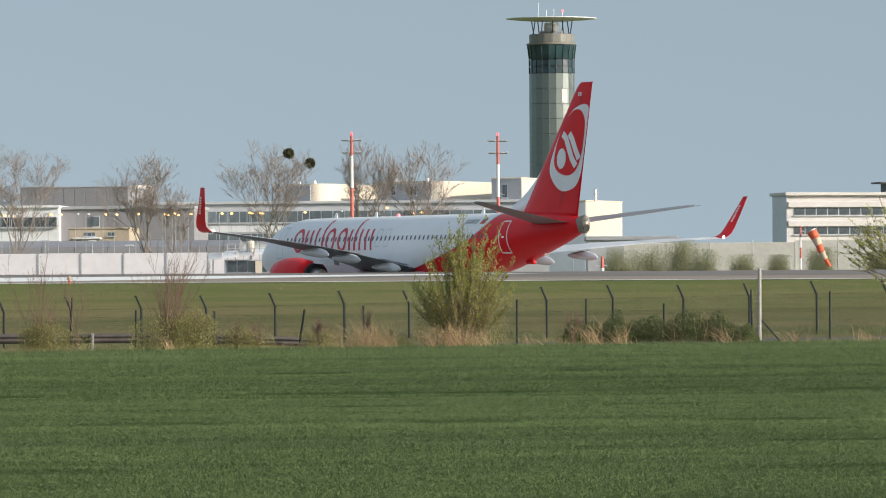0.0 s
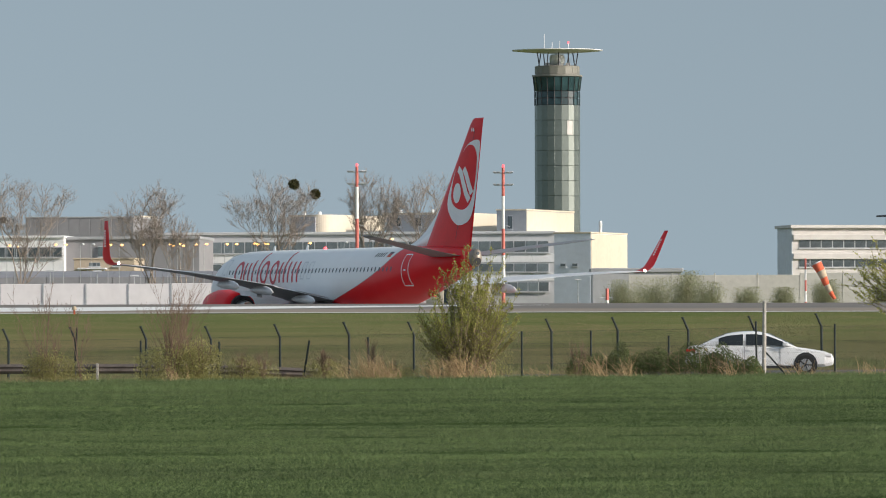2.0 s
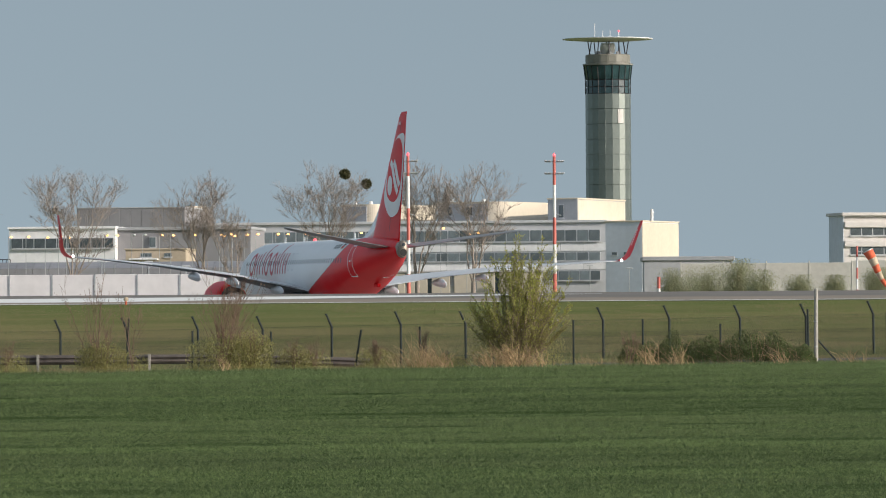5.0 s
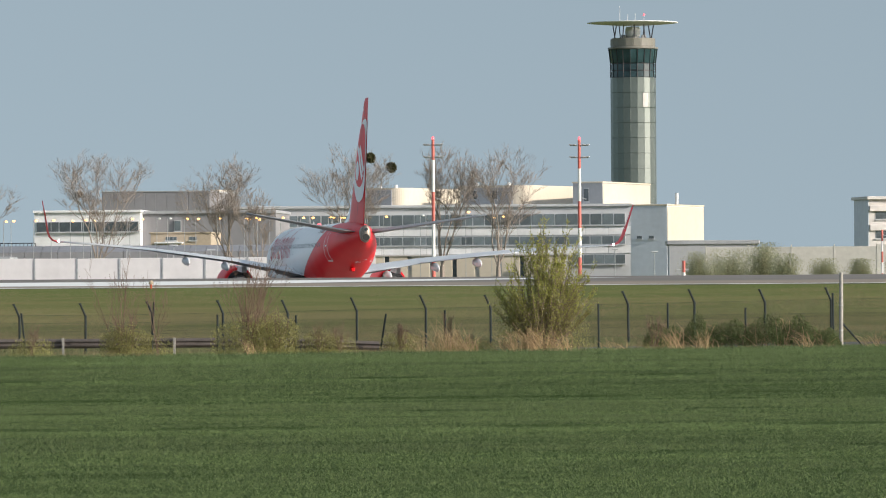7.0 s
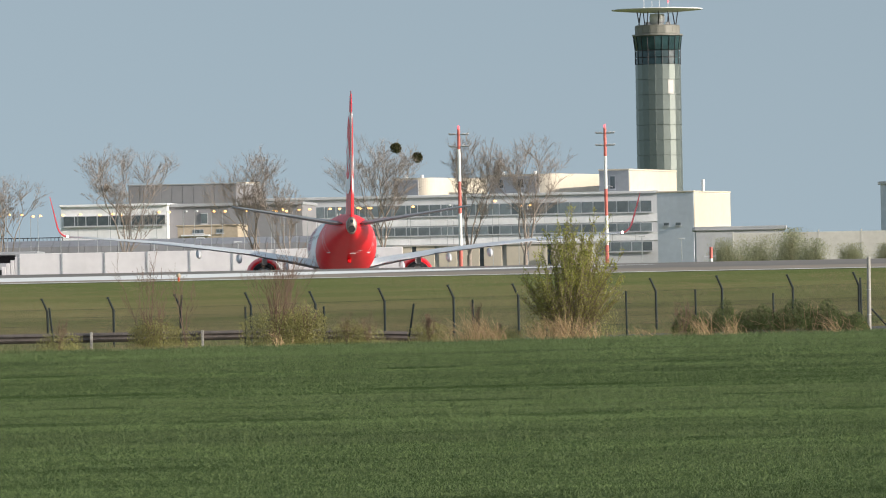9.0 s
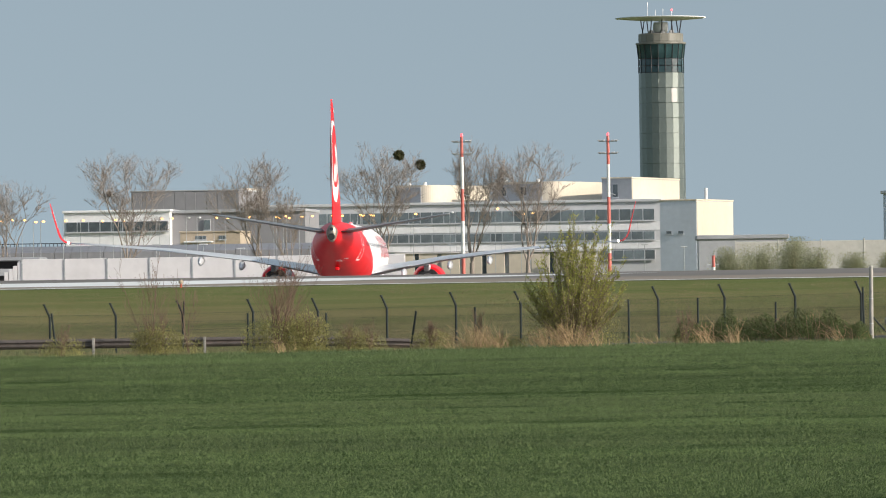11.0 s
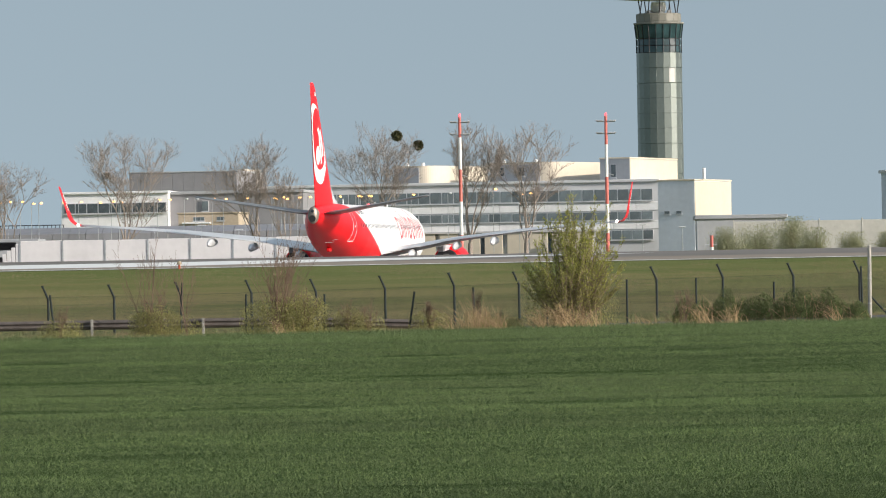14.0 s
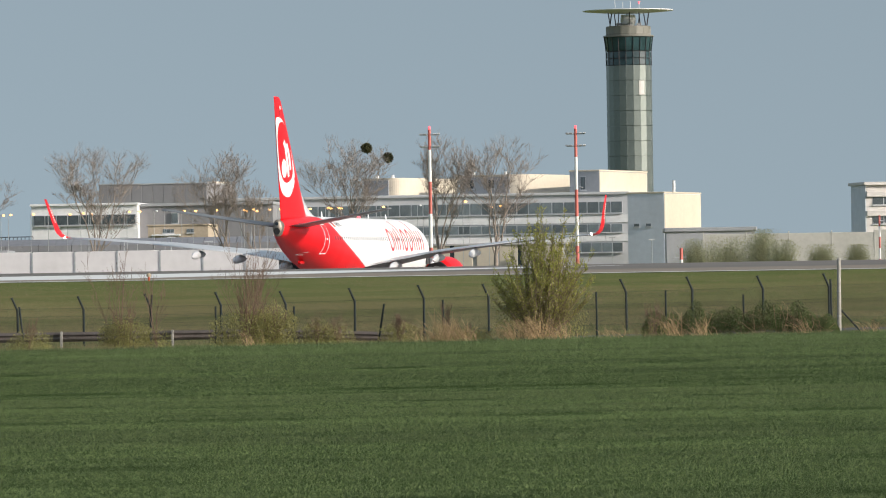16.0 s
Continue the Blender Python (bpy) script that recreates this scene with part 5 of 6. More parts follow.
def meadow():
    rs = np.random.RandomState(8)
    P = np.concatenate([scatter(rs, 120000, 221, 262), scatter(rs, 110000, 262, 311.5)])
    patch = np.array([noise.noise((x * 0.12, y * 0.05, 5.0)) for x, y, _ in P])
    blades("meadow_grass", "mown rough grass slope between fence and runway", "grass", P, 0.035 + 0.04 * np.clip(patch, -0.4, 1), 0.016, GRASS, 9, 1.4)
    P = scatter(rs, 130000, 221, 306, bias=1.35)
    keep = np.array([noise.noise((x * 0.16, y * 0.045, 7.0)) + 0.6 * noise.noise((x * 0.5, y * 0.15, 2.0)) > 0.05 for x, y, _ in P])
    blades("dry_meadow_grass", "dull brown dry grass patches above the fence", "grass", P[keep], 0.055, 0.014, DRY_GRASS, 15, 1.3)
    rs = np.random.RandomState(12)
    P = scatter(rs, 26000, 197.6, 206.3)
    blades("verge_grass", "uncut green verge grass at the field edge", "grass", P, 0.12, 0.014, WHEAT, 10, 0.8)
    P = scatter(rs, 13000, 199.0, 206.0)
    keep = np.array([noise.noise((x * 0.35, y * 0.2, 2.0)) > (-0.25 if x > 9 else 0.05) for x, y, _ in P])
    blades("dry_verge_grass", "scattered dry straw-coloured grass along the verge", "grass", P[keep], 0.22, 0.010, DRY_GRASS, 13, 0.6)
    P = scatter(rs, 9000, 219.5, 225.0)
    blades("fence_grass", "taller pale grass along the fence foot", "grass", P, 0.22, 0.016, GRASS, 14, 0.7)


meadow()


def straw_tuft(x, w, h, n, seed, y=199.6, lean=0.35):
    rng = random.Random(seed)
    t = thing("dry_grass_tuft", x, y, lift(x, y), 0, "clump of tall dry straw-coloured grass", "grass tuft", "dry grass tufts")
    segs = []
    for i in range(n):
        p = Vector((rng.gauss(0.1, w * 0.38), rng.gauss(0, 0.25), 0))
        d = Vector((rng.gauss(-lean, 0.45), rng.gauss(0, 0.3), 1)).normalized()
        l = h * rng.uniform(0.4, 1.1)
        m = p + d * l * 0.6
        e = m + (d + Vector((rng.uniform(-0.8, 0.2), 0, -0.35))).normalized() * l * 0.4
        segs += [(p, m, 0.009, 0.007), (m, e, 0.007, 0.004)]
    tagged(prisms("stalk_tangle", segs, STRAW, t), kind="stuff")


for x, w, h, n, seed in (
    (0.27, 0.68, 0.65, 100, 200),
    (1.07, 0.53, 0.52, 45, 201),
    (-0.44, 0.46, 0.47, 60, 202),
    (-2.58, 0.61, 0.72, 70, 203),
    (-1.87, 0.39, 0.57, 50, 204),
    (-3.29, 0.36, 0.40, 25, 205),
    (5.61, 0.46, 0.56, 26, 206),
    (4.72, 0.46, 0.67, 34, 207),
    (8.81, 0.46, 0.51, 25, 208),
    (-8.63, 0.53, 0.43, 18, 209),
    (10.95, 0.71, 0.41, 30, 210),
    (13.26, 0.53, 0.39, 20, 211),
    (2.76, 0.46, 0.37, 14, 212),
):
    straw_tuft(x, w, h * 1.45, n, seed)


def bramble(x, w, h, seed, y=202.5):
    """A low tangled bramble mound with dead stalks."""
    rng = random.Random(seed)
    t = thing("bramble_clump", x, y, lift(x, y), 0, "low dark green bramble mound with dry stalks", "bramble", "bramble mounds")
    pts, segs = [], []
    for i in range(int(6000 * w)):
        a, r = rng.uniform(0, 6.28), math.sqrt(rng.random())
        px = math.cos(a) * r * w
        zz = h * (1 - 0.75 * r * r) * (0.8 + 0.5 * noise.noise((x + px * 1.6, 4.0, 0.0))) * rng.uniform(0.25, 1.0)
        pts.append((Vector((px, math.sin(a) * r * 0.8, zz)), Vector((0, 0, 1))))
    leaves("foliage", pts, 0.032, BRAMBLE, rng, t)
    for i in range(int(55 * w)):
        p = Vector((rng.uniform(-w, w), rng.uniform(-0.9, 0.2), 0))
        d = Vector((rng.gauss(-0.3, 0.6), rng.gauss(0, 0.3), rng.uniform(0.4, 1.0))).normalized()
        l = rng.uniform(0.25, 0.8) * h
        segs += [(p, p + d * l, 0.007, 0.004), (p + d * l, p + d * l + Vector((rng.gauss(0, 0.2), 0, -0.15)), 0.004, 0.003)]
    tagged(prisms("dry_stalk_tangle", segs, STRAW if seed % 2 else TWIG_RED, t), kind="stuff")


for x, w, h, seed in (
    (4.43, 0.65, 1.00, 300),
    (5.51, 0.72, 0.89, 301),
    (6.59, 0.83, 0.99, 302),
    (7.77, 0.90, 1.09, 303),
    (8.85, 0.79, 0.98, 304),
    (9.63, 0.47, 0.68, 305),
):
    bramble(x, w, h * 1.25, seed)


# ---- fences, rail and pole along the road ----
def wires(name, label, x0, x1, y, zs, pitch, r, material, h0, h1):
    """Netting: straight line wires and a fine diamond mesh, following the ground."""
    V, Fc = [], []

    def bar(p, q, r):
        b = len(V)
        d = (Vector(q) - Vector(p)).normalized()
        n = Vector((0, 0, 1)) if abs(d.z) < 0.5 else Vector((1, 0, 0))
        s = d.cross(n).normalized() * r
        u = d.cross(s).normalized() * r
        for e in (p, q):
            for o in (s, u, -s, -u):
                V.append(tuple(Vector(e) + o))
        for i in range(4):
            j = (i + 1) % 4
            Fc.append((b + i, b + j, b + 4 + j, b + 4 + i))
    step = 2.4
    x = x0
    while x < x1:
        for z in zs:
            bar((x, y, lift(x, y) + z), (min(x + step, x1), y, lift(x + step, y) + z), r * 1.5)
        x += step
    n = int((x1 - x0) / pitch)
    H = h1 - h0
    for i in range(n):
        xa = x0 + i * pitch
        g = lift(xa, y)
        bar((xa, y, g + h0), (xa + H * 0.5, y, g + h1), r)
        bar((xa + H * 0.5, y + 0.004, g + h0), (xa, y + 0.004, g + h1), r)
    return tagged(raw(name, V, Fc, material), label, "fence netting", kind="stuff")


def tall_post(x, y, h, tip):
    t = thing("fence_post", x, y, lift(x, y) - 0.05, 0, "dark green steel fence post with a bent top", "fence post", "posts of the perimeter fence")
    part("shaft", tube((0, 0, 0), (0, 0, h), 0.042, n=8), FENCE_GREEN, t)
    part("bent_arm", tube((0, 0, h - 0.02), (-tip, 0.0, h + 0.42), 0.04, 0.034, 8), FENCE_GREEN, t)
    part("cap", tube((-tip, 0, h + 0.40), (-tip - 0.01, 0, h + 0.45), 0.05, 0.045, 8), FENCE_GREEN, t)
    return t


first = tall_post(-5.89, 222.0, 1.42, 0.19)
for k in range(-9, 13):
    if k:
        x = -5.89 + k * 2.376 + 0.06 * math.sin(k * 2.3)
        copy_thing(first, pose(x, 222.0, lift(x, 222.0) - 0.05 + 0.03 * math.sin(k * 1.7), 0, 1.2 * math.sin(k * 3.1), 0))
wires("perimeter_netting", "thin dark wire netting of the perimeter fence", -24, 31, 222.05, (0.25, 0.8, 1.38), 0.07, 0.0017, FENCE_GREEN, 0.02, 1.40)


def short_post(x, y, h, lean):
    t = thing("short_fence_post", x, y, lift(x, y) - 0.05, 0, "short dark steel fence post", "fence post", "short posts by the road")
    t.matrix_basis = pose(x, y, lift(x, y) - 0.05, 0, lean, 0)
    part("shaft", tube((0, 0, 0), (0, 0, h), 0.032, n=8), FENCE_GREEN, t)
    part("cap", tube((0, 0, h), (0, 0, h + 0.03), 0.04, 0.03, 8), FENCE_GREEN, t)


for x, h, lean in (
    (-16.07, 1.48, -6.00),
    (-18.19, 1.41, 2.00),
    (-12.04, 1.79, 3.00),
    (-9.90, 1.36, 0.00),
    (-7.37, 1.30, 0.00),
    (-4.68, 1.33, 9.00),
    (-2.55, 1.40, -1.00),
    (-0.22, 1.39, 1.00),
    (2.37, 1.54, 0.00),
    (4.60, 1.54, 0.00),
    (7.10, 1.35, 0.00),
    (9.94, 1.78, -1.00),
    (12.45, 1.68, 0.00),
    (14.65, 1.66, 0.00),
):
    short_post(x, 204.0, h, lean)
wires("roadside_netting", "thin dark roadside wire netting", -22, 22, 204.05, (0.3, 0.75, 1.12), 0.06, 0.0015, FENCE_GREEN, 0.05, 1.12)

pole = thing("pale_pole", 10.15, 203.6, lift(10, 203.6) - 0.05, 0, "pale galvanised corner pole with a dark brace", "pole")
ph = 2.44
part("shaft", tube((0, 0, 0), (0.02, 0, ph), 0.068, 0.06, 12), POLE_GREY, pole)
part("cap", tube((0.02, 0, ph), (0.02, 0, ph + 0.03), 0.07, 0.05, 12), POLE_GREY, pole)
part("brace", tube((0.03, 0.02, 0.85), (0.68, 0.02, 0.12), 0.028, n=8), FENCE_GREEN, pole)
for z in (0.6, 1.4):
    part("band", tube((0.005, 0, z), (0.005, 0, z + 0.03), 0.071, n=12), STEEL, pole)


def guard_rail():
    t = thing("guard_rail", 0, 205.3, 0, 0, "brown-grey double-wave steel guard rail beside the road", "guard rail")
    prof = ((0.0, 0.31), (0.05, 0.27), (0.08, 0.22), (0.03, 0.17), (0.03, 0.14), (0.08, 0.09), (0.05, 0.04), (0.0, 0.0))
    xa = -22.43
    n = 5
    L = (-4.39 - xa) / n
    zz = lambda x: 0.24 - 0.22 * max(0.0, (x - -7.05) / 3.4) ** 1.4
    for i in range(n):
        a, b = xa + i * L, xa + (i + 1) * L + 0.15
        rings = []
        for x in (a, b):
            z0 = zz(x)
            rings.append([(x, -d - 0.01 * (i % 2), z0 + z) for d, z in prof] + [(x, 0.02 - 0.01 * (i % 2), z0), (x, 0.02 - 0.01 * (i % 2), z0 + 0.31)][::1])
        part("beam", loft(rings), RAIL_STEEL, t)
        part("post", box(a + 0.2, a + 0.285, -0.2, -0.1, -0.3, zz(a) + 0.33, 0.01), POLE_GREY, t)


guard_rail()


# ---- masts, lamps and airfield fittings ----
def light_mast(x, y, top, label, bands):
    t = thing("light_mast", x, y, 1.15, 0, label, "light mast", "red and white light masts")
    h = top - 1.15
    for z0, z1, red in bands:
        part("mast_section", tube((0, 0, z0 * h), (0, 0, z1 * h), 0.21 - 0.06 * z0, 0.21 - 0.06 * z1, 10), MAST_RED if red else MAST_WHITE, t)
    for k, z in enumerate((h - 0.55, h - 1.8)):
        arm = part("crossarm", tube((-0.95, 0, z), (0.95, 0, z), 0.06, n=8), STEEL, t)
        for sx in (-0.9, -0.5, 0.5, 0.9):
            part("lamp_head", box(sx - 0.16, sx + 0.16, -0.3, 0.1, z + 0.03, z + 0.14, 0.02), PALE if sx > 0 else GREY_CLAD, arm)
    part("warning_light", turned([(0.07, h), (0.13, h + 0.05), (0.13, h + 0.25), (0.06, h + 0.35)], 10), BEACON, t)
    part("side_bracket", tube((0, 0, h * 0.66), (0.7, 0, h * 0.66 - 0.25), 0.06, n=6), STEEL, t)


BANDS = ((0.0, 0.30, True), (0.30, 0.475, False), (0.475, 0.635, True), (0.635, 0.83, False), (0.83, 1.0, True))
light_mast(-9.31, 650, 18.47, "tall red and white banded floodlight mast", ((0.0, 0.30, True), (0.30, 0.50, False), (0.50, 0.69, True), (0.69, 0.88, False), (0.88, 1.0, True)))
light_mast(5.71, 652, 18.38, "tall red and white banded floodlight mast", BANDS)


def street_lamp(x, y, z, glow):
    t = thing("street_lamp", x, y, 1.15, 0, "thin lamp post with a glowing amber lamp" if glow else "thin pale lamp post with an unlit head", "street lamp", "lamps along the terminal road")
    part("pole", tube((0, 0, 0), (0, 0, z - 1.15), 0.045, 0.035, 6), STEEL, t)
    part("arm", tube((0, 0, z - 1.15), (0.35, -0.1, z - 1.10), 0.04, n=6), STEEL, t)
    part("lamp", turned([(0.06, -0.13), (0.19, -0.06), (0.19, 0.07), (0.06, 0.13)], 8), AMBER if glow else CLEAN_WHITE, t).location = (0.38, -0.1, z - 1.17)


for x, z, g in (
    (-59.18, 13.18, 1),
    (-58.12, 13.02, 1),
    (-52.97, 13.29, 1),
    (-51.60, 13.28, 1),
    (-49.33, 13.34, 0),
    (-47.89, 13.34, 0),
    (-45.61, 13.25, 1),
    (-44.10, 13.24, 1),
    (-41.21, 13.30, 1),
    (-37.58, 13.27, 1),
    (-37.20, 13.12, 1),
    (-36.29, 13.34, 1),
    (-35.83, 13.11, 1),
    (-34.16, 13.25, 1),
    (-32.72, 13.32, 1),
    (-29.99, 13.30, 1),
    (-28.70, 13.30, 1),
    (-26.28, 13.36, 1),
    (-25.90, 13.28, 1),
    (-24.91, 13.35, 1),
    (-24.53, 13.27, 1),
    (-18.85, 13.39, 1),
    (-7.85, 13.93, 1),
    (-4.37, 13.15, 1),
    (-3.15, 13.29, 1),
    (-13.92, 13.51, 0),
    (-74.46, 13.22, 1),
    (-73.09, 13.35, 1),
    (-71.42, 13.32, 1),
    (-69.91, 13.06, 1),
    (-68.92, 13.12, 1),
    (-65.89, 13.15, 1),
    (-63.54, 13.18, 1),
    (-60.96, 13.06, 1),
):
    street_lamp(x, 850.0, z, g)
for x, z in ((-32.65, 6.53), (-28.80, 6.50), (-25.74, 6.11), (10.00, 7.47), (14.36, 7.14)):
    y = 520 if x < 5 else 700
    t = thing("apron_light", x, y, 1.15, 0, "slim grey apron light with a flat head", "lamp", "apron lights")
    part("pole", tube((0, 0, 0), (0, 0, z - 1.15), 0.05, n=6), STEEL, t)
    part("head", box(-0.35, 0.35, -0.2, 0.2, z - 1.15, z - 1.02, 0.03), PALE, t)


def windsock():
    y = 600.0
    t = thing("windsock", 33.87, y, 1.15, 0, "drooping orange and white windsock on a banded pole", "windsock")
    h = 8.35 - 1.15
    for i in range(7):
        part("pole_section", tube((0, 0, h * i / 7), (0, 0, h * (i + 1) / 7), 0.09, n=8), MAST_RED if i % 2 == 0 else MAST_WHITE, t)
    part("swivel_head", tube((0, 0, h - 0.5), (0.55, 0, h - 0.55), 0.06, n=6), STEEL, t)
    a, b = Vector((1.02, 0, h - 0.48)), Vector((2.73, 0, h - 3.85))
    q = (b - a).to_track_quat("Z", "Y")
    ring = lambda k: [a.lerp(b, k) + Vector((0.05 * math.sin(k * 7), 0, 0)) + q @ Vector((math.cos(u) * r, math.sin(u) * r * 0.8, 0)) for r in [0.62 - 0.42 * k] for u in [2 * math.pi * i / 16 for i in range(16)]]
    for i in range(5):
        part("sock_band", loft([ring(i / 5), ring(i / 5 + 0.1), ring((i + 1) / 5)]), SOCK_WHITE if i % 2 else SOCK_ORANGE, t, smooth=True)
    part("hoop", loft([ring(-0.02), ring(0.0)]), STEEL, t)


windsock()
for x, z in ((16.09, 5.82), (-16.88, 6.85)):
    t = thing("runway_marker", x, 640 if x > 0 else 560, 1.15, 0, "short red and white airfield marker post", "marker", "marker posts")
    hh = z - 1.15
    for i in range(4):
        part("band", tube((0, 0, hh * i / 4), (0, 0, hh * (i + 1) / 4), 0.16, n=8), MAST_WHITE if i % 2 == 0 else MAST_RED, t)
    part("crossbar", tube((-0.7, 0, hh * 0.8), (0.5, 0, hh * 0.8), 0.05, n=6), PALE, t)
for x in (-18.37, -18.37 - 12, -18.37 + 60, -18.37 - 24):
    t = thing("runway_light", x, 311.4, lift(x, 311.4), 0, "small yellow runway edge light", "light", "runway edge lights")
    part("stem", tube((0, 0, 0), (0, 0, 0.22), 0.05, n=8), SOCK_ORANGE, t)
    part("lens", turned([(0.10, 0.2), (0.12, 0.3), (0.06, 0.4)], 10), SOCK_WHITE, t)


def apron_cabin():
    y = 470.0
    s = 0.04
    t = thing("apron_cabin", -16.53, y, 1.15, 0, "small glazed apron cabin with flat panels and railings", "cabin")
    zw, zr, zt = 2.47, 3.48, 4.02
    part("base", box(0.4, 3.6, 0, 2.4, 0, zw, 0.03), GREY_CLAD, t)
    part("cabin_body", box(0.3, 3.7, 0.1, 2.3, zw, zr, 0.03), GREY_CLAD, t)
    for i in range(4):
        part("pane", box(0.56 + i * 0.75, 1.22 + i * 0.75, 0.04, 0.1, zw + 0.1, zr - 0.1, 0.01), DARK_PANE, t)
    part("lit_panel", box(2.6, 3.1, 0.0, 0.05, zw - 0.2, zr - 0.1, 0.01), CREAM, t)
    for i in range(4):
        bm = box(-0.9 + i * 1.15, 0.1 + i * 1.15, -0.8, 2.6, 0, 0.07, 0.01)
        p = part("roof_panel", bm, CLEAN_WHITE if i % 2 else PALE, t)
        p.matrix_basis = pose(0, 0, zr + 0.14 + 0.16 * i * 0.3, 8, -4, 0)
    for i in range(6):
        part("railing_post", tube((0.5 + i * 0.6, 0.6, zr), (0.5 + i * 0.6, 0.6, 4.65), 0.03, n=6), STEEL, t)
    for k in (432, 440, 447):
        zz = 4.65 - (k - 432) * s
        part("railing", tube((0.5, 0.6, zz), (3.5, 0.6, zz), 0.03, n=6), STEEL, t)
    part("tank", tube((2.2, 1.2, zr + 0.3), (2.2, 1.2, zr + 1.4), 0.3, n=12), CREAM, t)
    part("ladder", box(-0.6, -0.5, 0.2, 0.5, 0, zr, 0.01), STEEL, t)


apron_cabin()


# ---- cars ----
def car(name, label, paint, length, arch, hatch, facing):
    """Forward is +x; origin on the road under the rear bumper."""
    t = thing(name, -200, 210, 0.05, 0 if facing > 0 else 180, label, "car")
    L = length

    def section(x, hw, z0, z1, k=0.86):
        zm = z0 + (z1 - z0) * 0.55
        pts = [(hw * 0.88, z0), (hw, z0 + 0.10), (hw, zm), (hw * 0.98, z1 - 0.06), (hw * k, z1)]
        return [(x, y, z) for y, z in pts] + [(x, -y, z) for y, z in pts[::-1]]
    boot = 0.98 if not hatch else 1.0
    stations = [(0.0, 0.70, 0.36, boot - 0.14), (0.06, 0.80, 0.27, boot - 0.05), (0.4, 0.88, 0.22, boot), (1.2, 0.91, 0.2, 0.98), (L * 0.5, 0.91, 0.2, 0.95), (L - 1.5, 0.91, 0.2, 0.94), (L - 0.9, 0.89, 0.22, 0.86), (L - 0.3, 0.83, 0.25, 0.76), (L - 0.06, 0.72, 0.3, 0.64), (L, 0.62, 0.36, 0.56)]
    body = part("body", loft([section(*s) for s in stations]), paint, t, smooth=False)
    xs0 = [p[0] for p in arch]
    ra, fa = xs0[0], xs0[-1]
    top = lambda x: float(np.interp(x, xs0, [p[1] for p in arch]))
    low = lambda x: 0.90 + 0.03 * (fa - x) / (fa - ra)

    def flank(x, z):
        """Half width of the cabin's side at the height z."""
        return 0.83 - 0.42 * max(0.0, z - 0.92)
    n = 18
    xs = [ra + (fa - ra) * i / n for i in range(n + 1)]
    rings = []
    for x in xs:
        zt = max(top(x), low(x) + 0.012)
        zs = low(x) + (zt - low(x)) * 0.86
        w0, w1 = flank(x, low(x)), flank(x, zs)
        side_ = [(w0, low(x)), (w1, zs), (w1 * 0.86, zs + (zt - zs) * 0.75), (w1 * 0.45, zt)]
        rings.append([(x, y, z) for y, z in side_] + [(x, -y, z) for y, z in side_[::-1]])
    part("cabin", loft(rings), paint, t, smooth=True)

    def glass(x0, x1, sy):
        """Side glass between two places, following the roof's line."""
        bm, prev = bmesh.new(), None
        for i in range(9):
            x = x0 + (x1 - x0) * i / 8
            z0, z1 = low(x) + 0.05, max(low(x) + 0.07, low(x) + (top(x) - low(x)) * 0.80)
            cur = [bm.verts.new((x, sy * (flank(x, z) + 0.012), z)) for z in (z0, z1)]
            if prev:
                bm.faces.new((prev[0], cur[0], cur[1], prev[1]))
            prev = cur
        return bm

    def screen(x0, x1):
        bm, prev = bmesh.new(), None
        for i in range(7):
            x = x0 + (x1 - x0) * i / 6
            w = flank(x, top(x)) * 0.78
            cur = [bm.verts.new((x, y, top(x) + 0.018 - 0.03 * abs(y) ** 2)) for y in (-w, -w / 2, 0, w / 2, w)]
            if prev:
                for k in range(4):
                    bm.faces.new((prev[k], cur[k], cur[k + 1], prev[k + 1]))
            prev = cur
        return bm
    part("windscreen", screen(fa - 0.06, arch[-3][0] + 0.05), CAR_GLASS, t, "dark tinted windscreen")
    part("rear_window", screen(ra + 0.06, arch[2][0] - 0.05), CAR_GLASS, t, "dark tinted rear window")
    xm = (ra + fa) / 2 - 0.1
    for sy in (-1, 1):
        part("rear_side_window", glass(ra + (0.45 if hatch else 0.62), xm - 0.05, sy), CAR_GLASS, t)
        part("front_side_window", glass(xm + 0.05, fa - 0.38, sy), CAR_GLASS, t)
        part("window_trim", tube((ra + 0.3, sy * 0.84, 0.945), (fa - 0.2, sy * 0.84, 0.925), 0.012, n=5), DARK_METAL if hatch else BARE_METAL, t)
        m = part("wing_mirror", box(fa - 0.42, fa - 0.22, sy * 0.98 - 0.09, sy * 0.98 + 0.09, 0.92, 1.06, 0.03), paint, t)
        part("door_seam", box(xm - 0.006, xm + 0.006, sy * 0.912 - 0.006, sy * 0.912 + 0.006, 0.3, 0.9), DARK_METAL, t)
        part("door_seam", box(fa - 0.506, fa - 0.494, sy * 0.912 - 0.006, sy * 0.912 + 0.006, 0.3, 0.9), DARK_METAL, t)
        part("door_handle", box(xm + 0.06, xm + 0.24, sy * 0.92 - 0.015, sy * 0.92 + 0.015, 0.78, 0.82, 0.006), paint, t)
        part("sill", box(1.15, L - 1.3, sy * 0.90 - 0.02, sy * 0.90 + 0.02, 0.2, 0.29, 0.01), DARK_METAL, t)
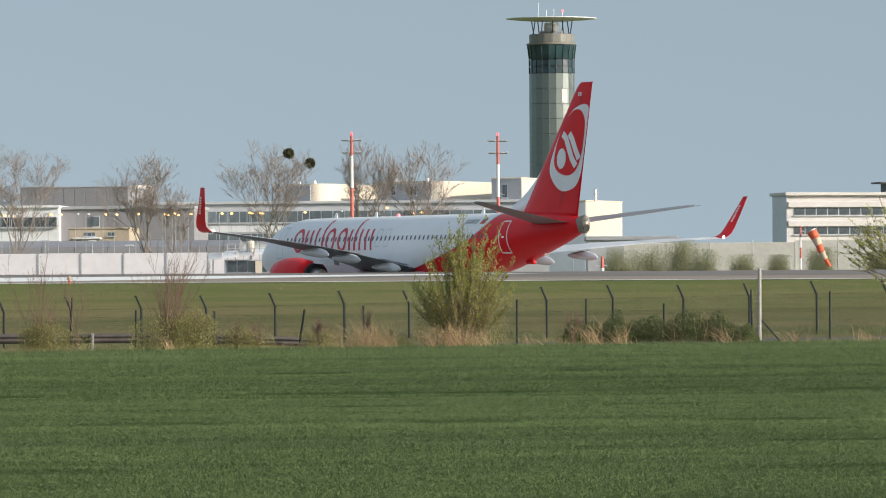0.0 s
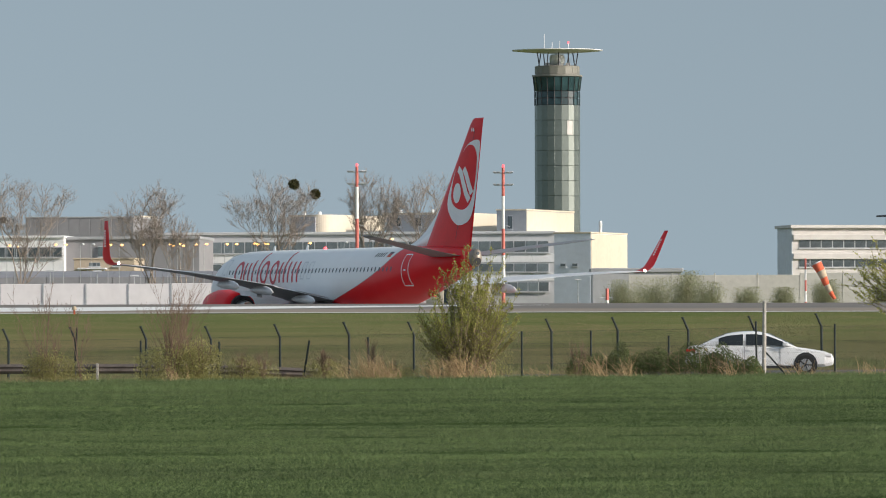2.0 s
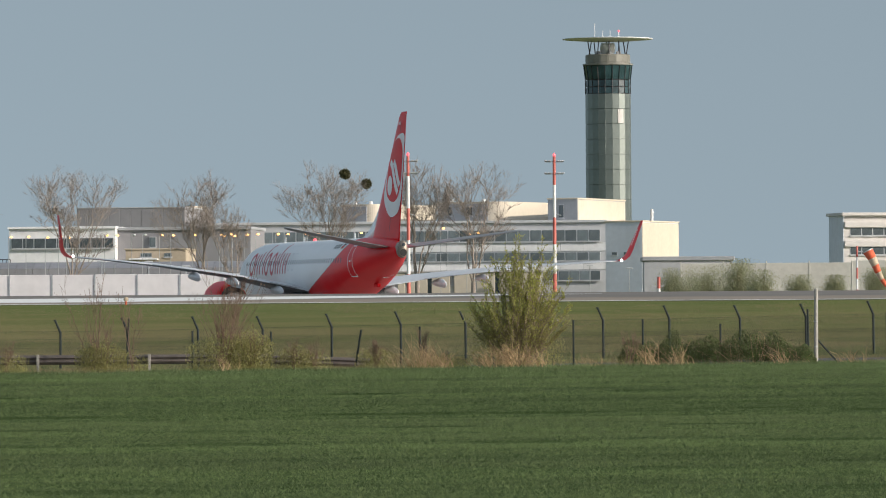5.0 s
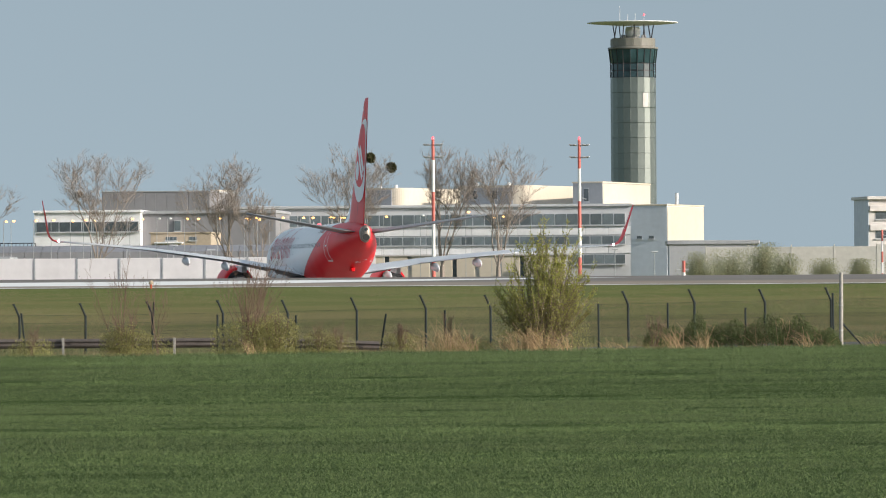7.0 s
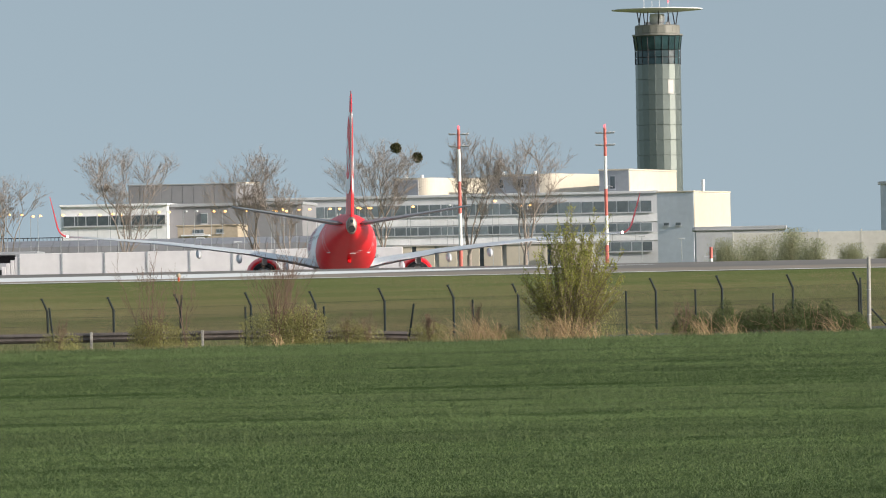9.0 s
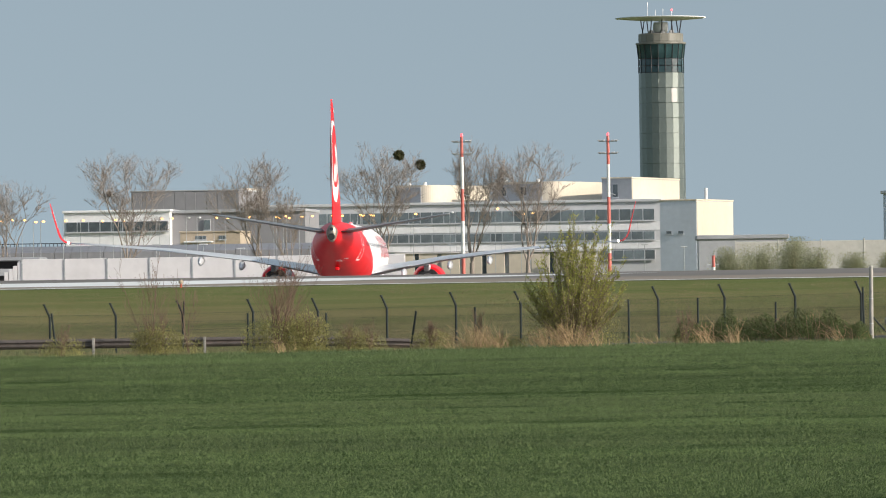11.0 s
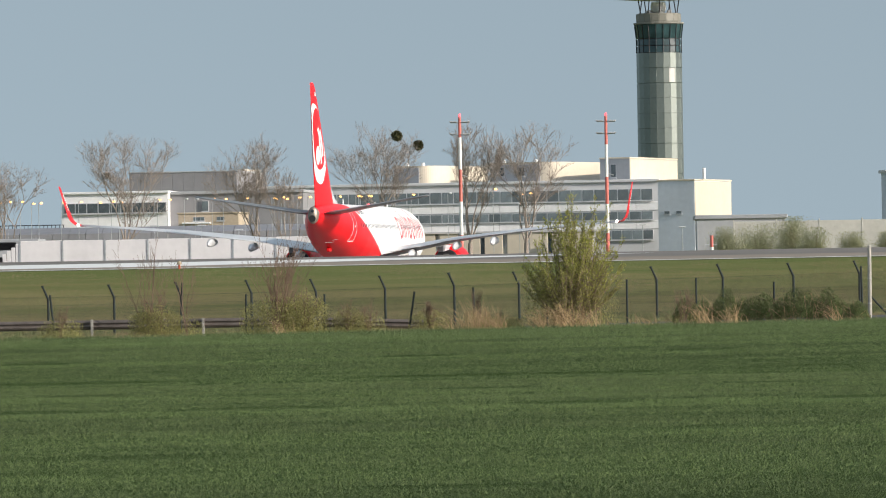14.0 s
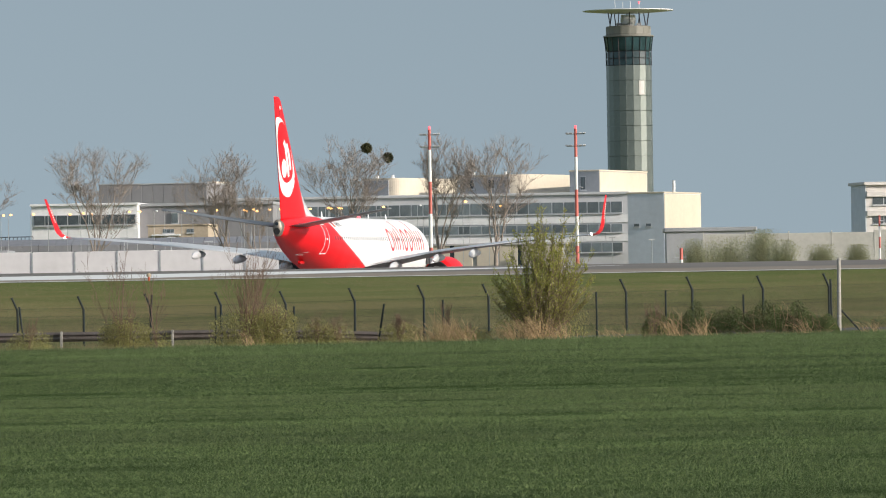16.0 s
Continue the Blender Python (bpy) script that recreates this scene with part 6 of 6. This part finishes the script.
        for x in (0.92, L - 0.92):
            part("wheel_arch", tube((x, sy * 0.86, 0.34), (x, sy * 0.916, 0.34), 0.385, n=22), DARK_METAL, t)
            w = part("wheel", tube((x, sy * 0.72, 0.315), (x, sy * 0.925, 0.315), 0.315, n=22), RUBBER, t)
            part("rim", tube((x, sy * 0.90, 0.315), (x, sy * 0.935, 0.315), 0.22, 0.20, 16), RIM, w)
            for k in range(5):
                a = 2 * math.pi * k / 5
                part("spoke", tube((x, sy * 0.937, 0.315), (x + 0.2 * math.cos(a), sy * 0.937, 0.315 + 0.2 * math.sin(a)), 0.022, n=4), DARK_METAL, w)
        part("tail_lamp", box(-0.01, 0.30, sy * 0.80 - 0.085, sy * 0.80 + 0.085, boot - (0.34 if hatch else 0.24), boot - 0.12, 0.03), TAIL_RED, t)
        part("headlamp", box(L - 0.34, L - 0.06, sy * 0.70 - 0.12, sy * 0.70 + 0.12, 0.56, 0.68, 0.03), LAMP_CLEAR, t)
    part("number_plate", box(-0.03, 0.02, -0.26, 0.26, 0.52, 0.63), LINE_WHITE, t)
    part("front_grille", box(L - 0.06, L + 0.015, -0.4, 0.4, 0.38, 0.56, 0.02), DARK_METAL, t)
    part("rear_bumper", box(-0.05, 0.12, -0.78, 0.78, 0.28, 0.48, 0.04), paint if not hatch else DARK_METAL, t)
    if hatch:
        part("roof_spoiler", box(0.28, 0.62, -0.55, 0.55, 1.41, 1.44, 0.01), paint, t)
    return t


white_car = car("white_saloon_car", "white saloon car with dark windows on the road", CAR_WHITE, 4.86, ((0.45, 0.98), (0.9, 1.20), (1.35, 1.37), (1.8, 1.43), (2.25, 1.44), (2.65, 1.38), (3.1, 1.17), (3.6, 0.92)), False, 1)
dark_car = car("dark_hatchback_car", "black hatchback car with red tail lamps on the road", CAR_BLACK, 4.08, ((0.08, 1.0), (0.28, 1.24), (0.55, 1.42), (1.1, 1.48), (1.9, 1.48), (2.35, 1.39), (2.8, 1.16), (3.25, 0.92)), True, -1)


PLANE_PATH = (   # seconds, place on the taxiway, heading in degrees
    (0, -0.95, 372.28, 29.54),
    (1, -3.79, 375.95, 27.44),
    (2, -5.98, 379.24, 24.82),
    (3, -7.76, 382.21, 21.85),
    (4, -9.24, 384.86, 18.68),
    (5, -10.49, 387.24, 15.45),
    (6, -11.51, 389.37, 12.25),
    (7, -12.28, 391.29, 9.18),
    (8, -12.77, 393.02, 6.27),
    (9, -13.03, 394.61, 3.57),
    (10, -13.09, 396.08, 1.09),
    (11, -12.98, 397.45, -1.19),
    (12, -12.80, 398.78, -3.31),
    (13, -12.53, 400.07, -5.33),
    (14, -12.22, 401.37, -7.35),
    (15, -11.83, 402.71, -9.46),
    (16, -11.25, 404.12, -11.81),
)


def motions():
    """What moves: the airliner turns away on the taxiway, two cars pass on the road."""
    walk(plane, [(t, pose(x, y, 1.17, 0, 0.64, yaw)) for t, x, y, yaw in PLANE_PATH])
    for thing_, y, speed, t0, x0, rz in ((white_car, 210.0, 24.57, 1.5, -4.89, -4), (dark_car, 215.0, -19.33, 12.5, -13.26, 180)):
        rows = []
        for k in range(33):
            x = x0 + speed * (k / 2 - t0)
            if thing_ is white_car:      # half-second offsets fit the car's place to the camera's view
                x += 0.86 if k < 3 else 0.06 if k == 3 else 0.52
            else:                        # the dark car's shift is likewise set to fit the view
                x -= 0.45 if k < 25 else 0.0
            rows.append((k / 2, pose(x, y, lift(x, y) + 0.025, 0, 0, rz)))
        walk(thing_, rows)


motions()
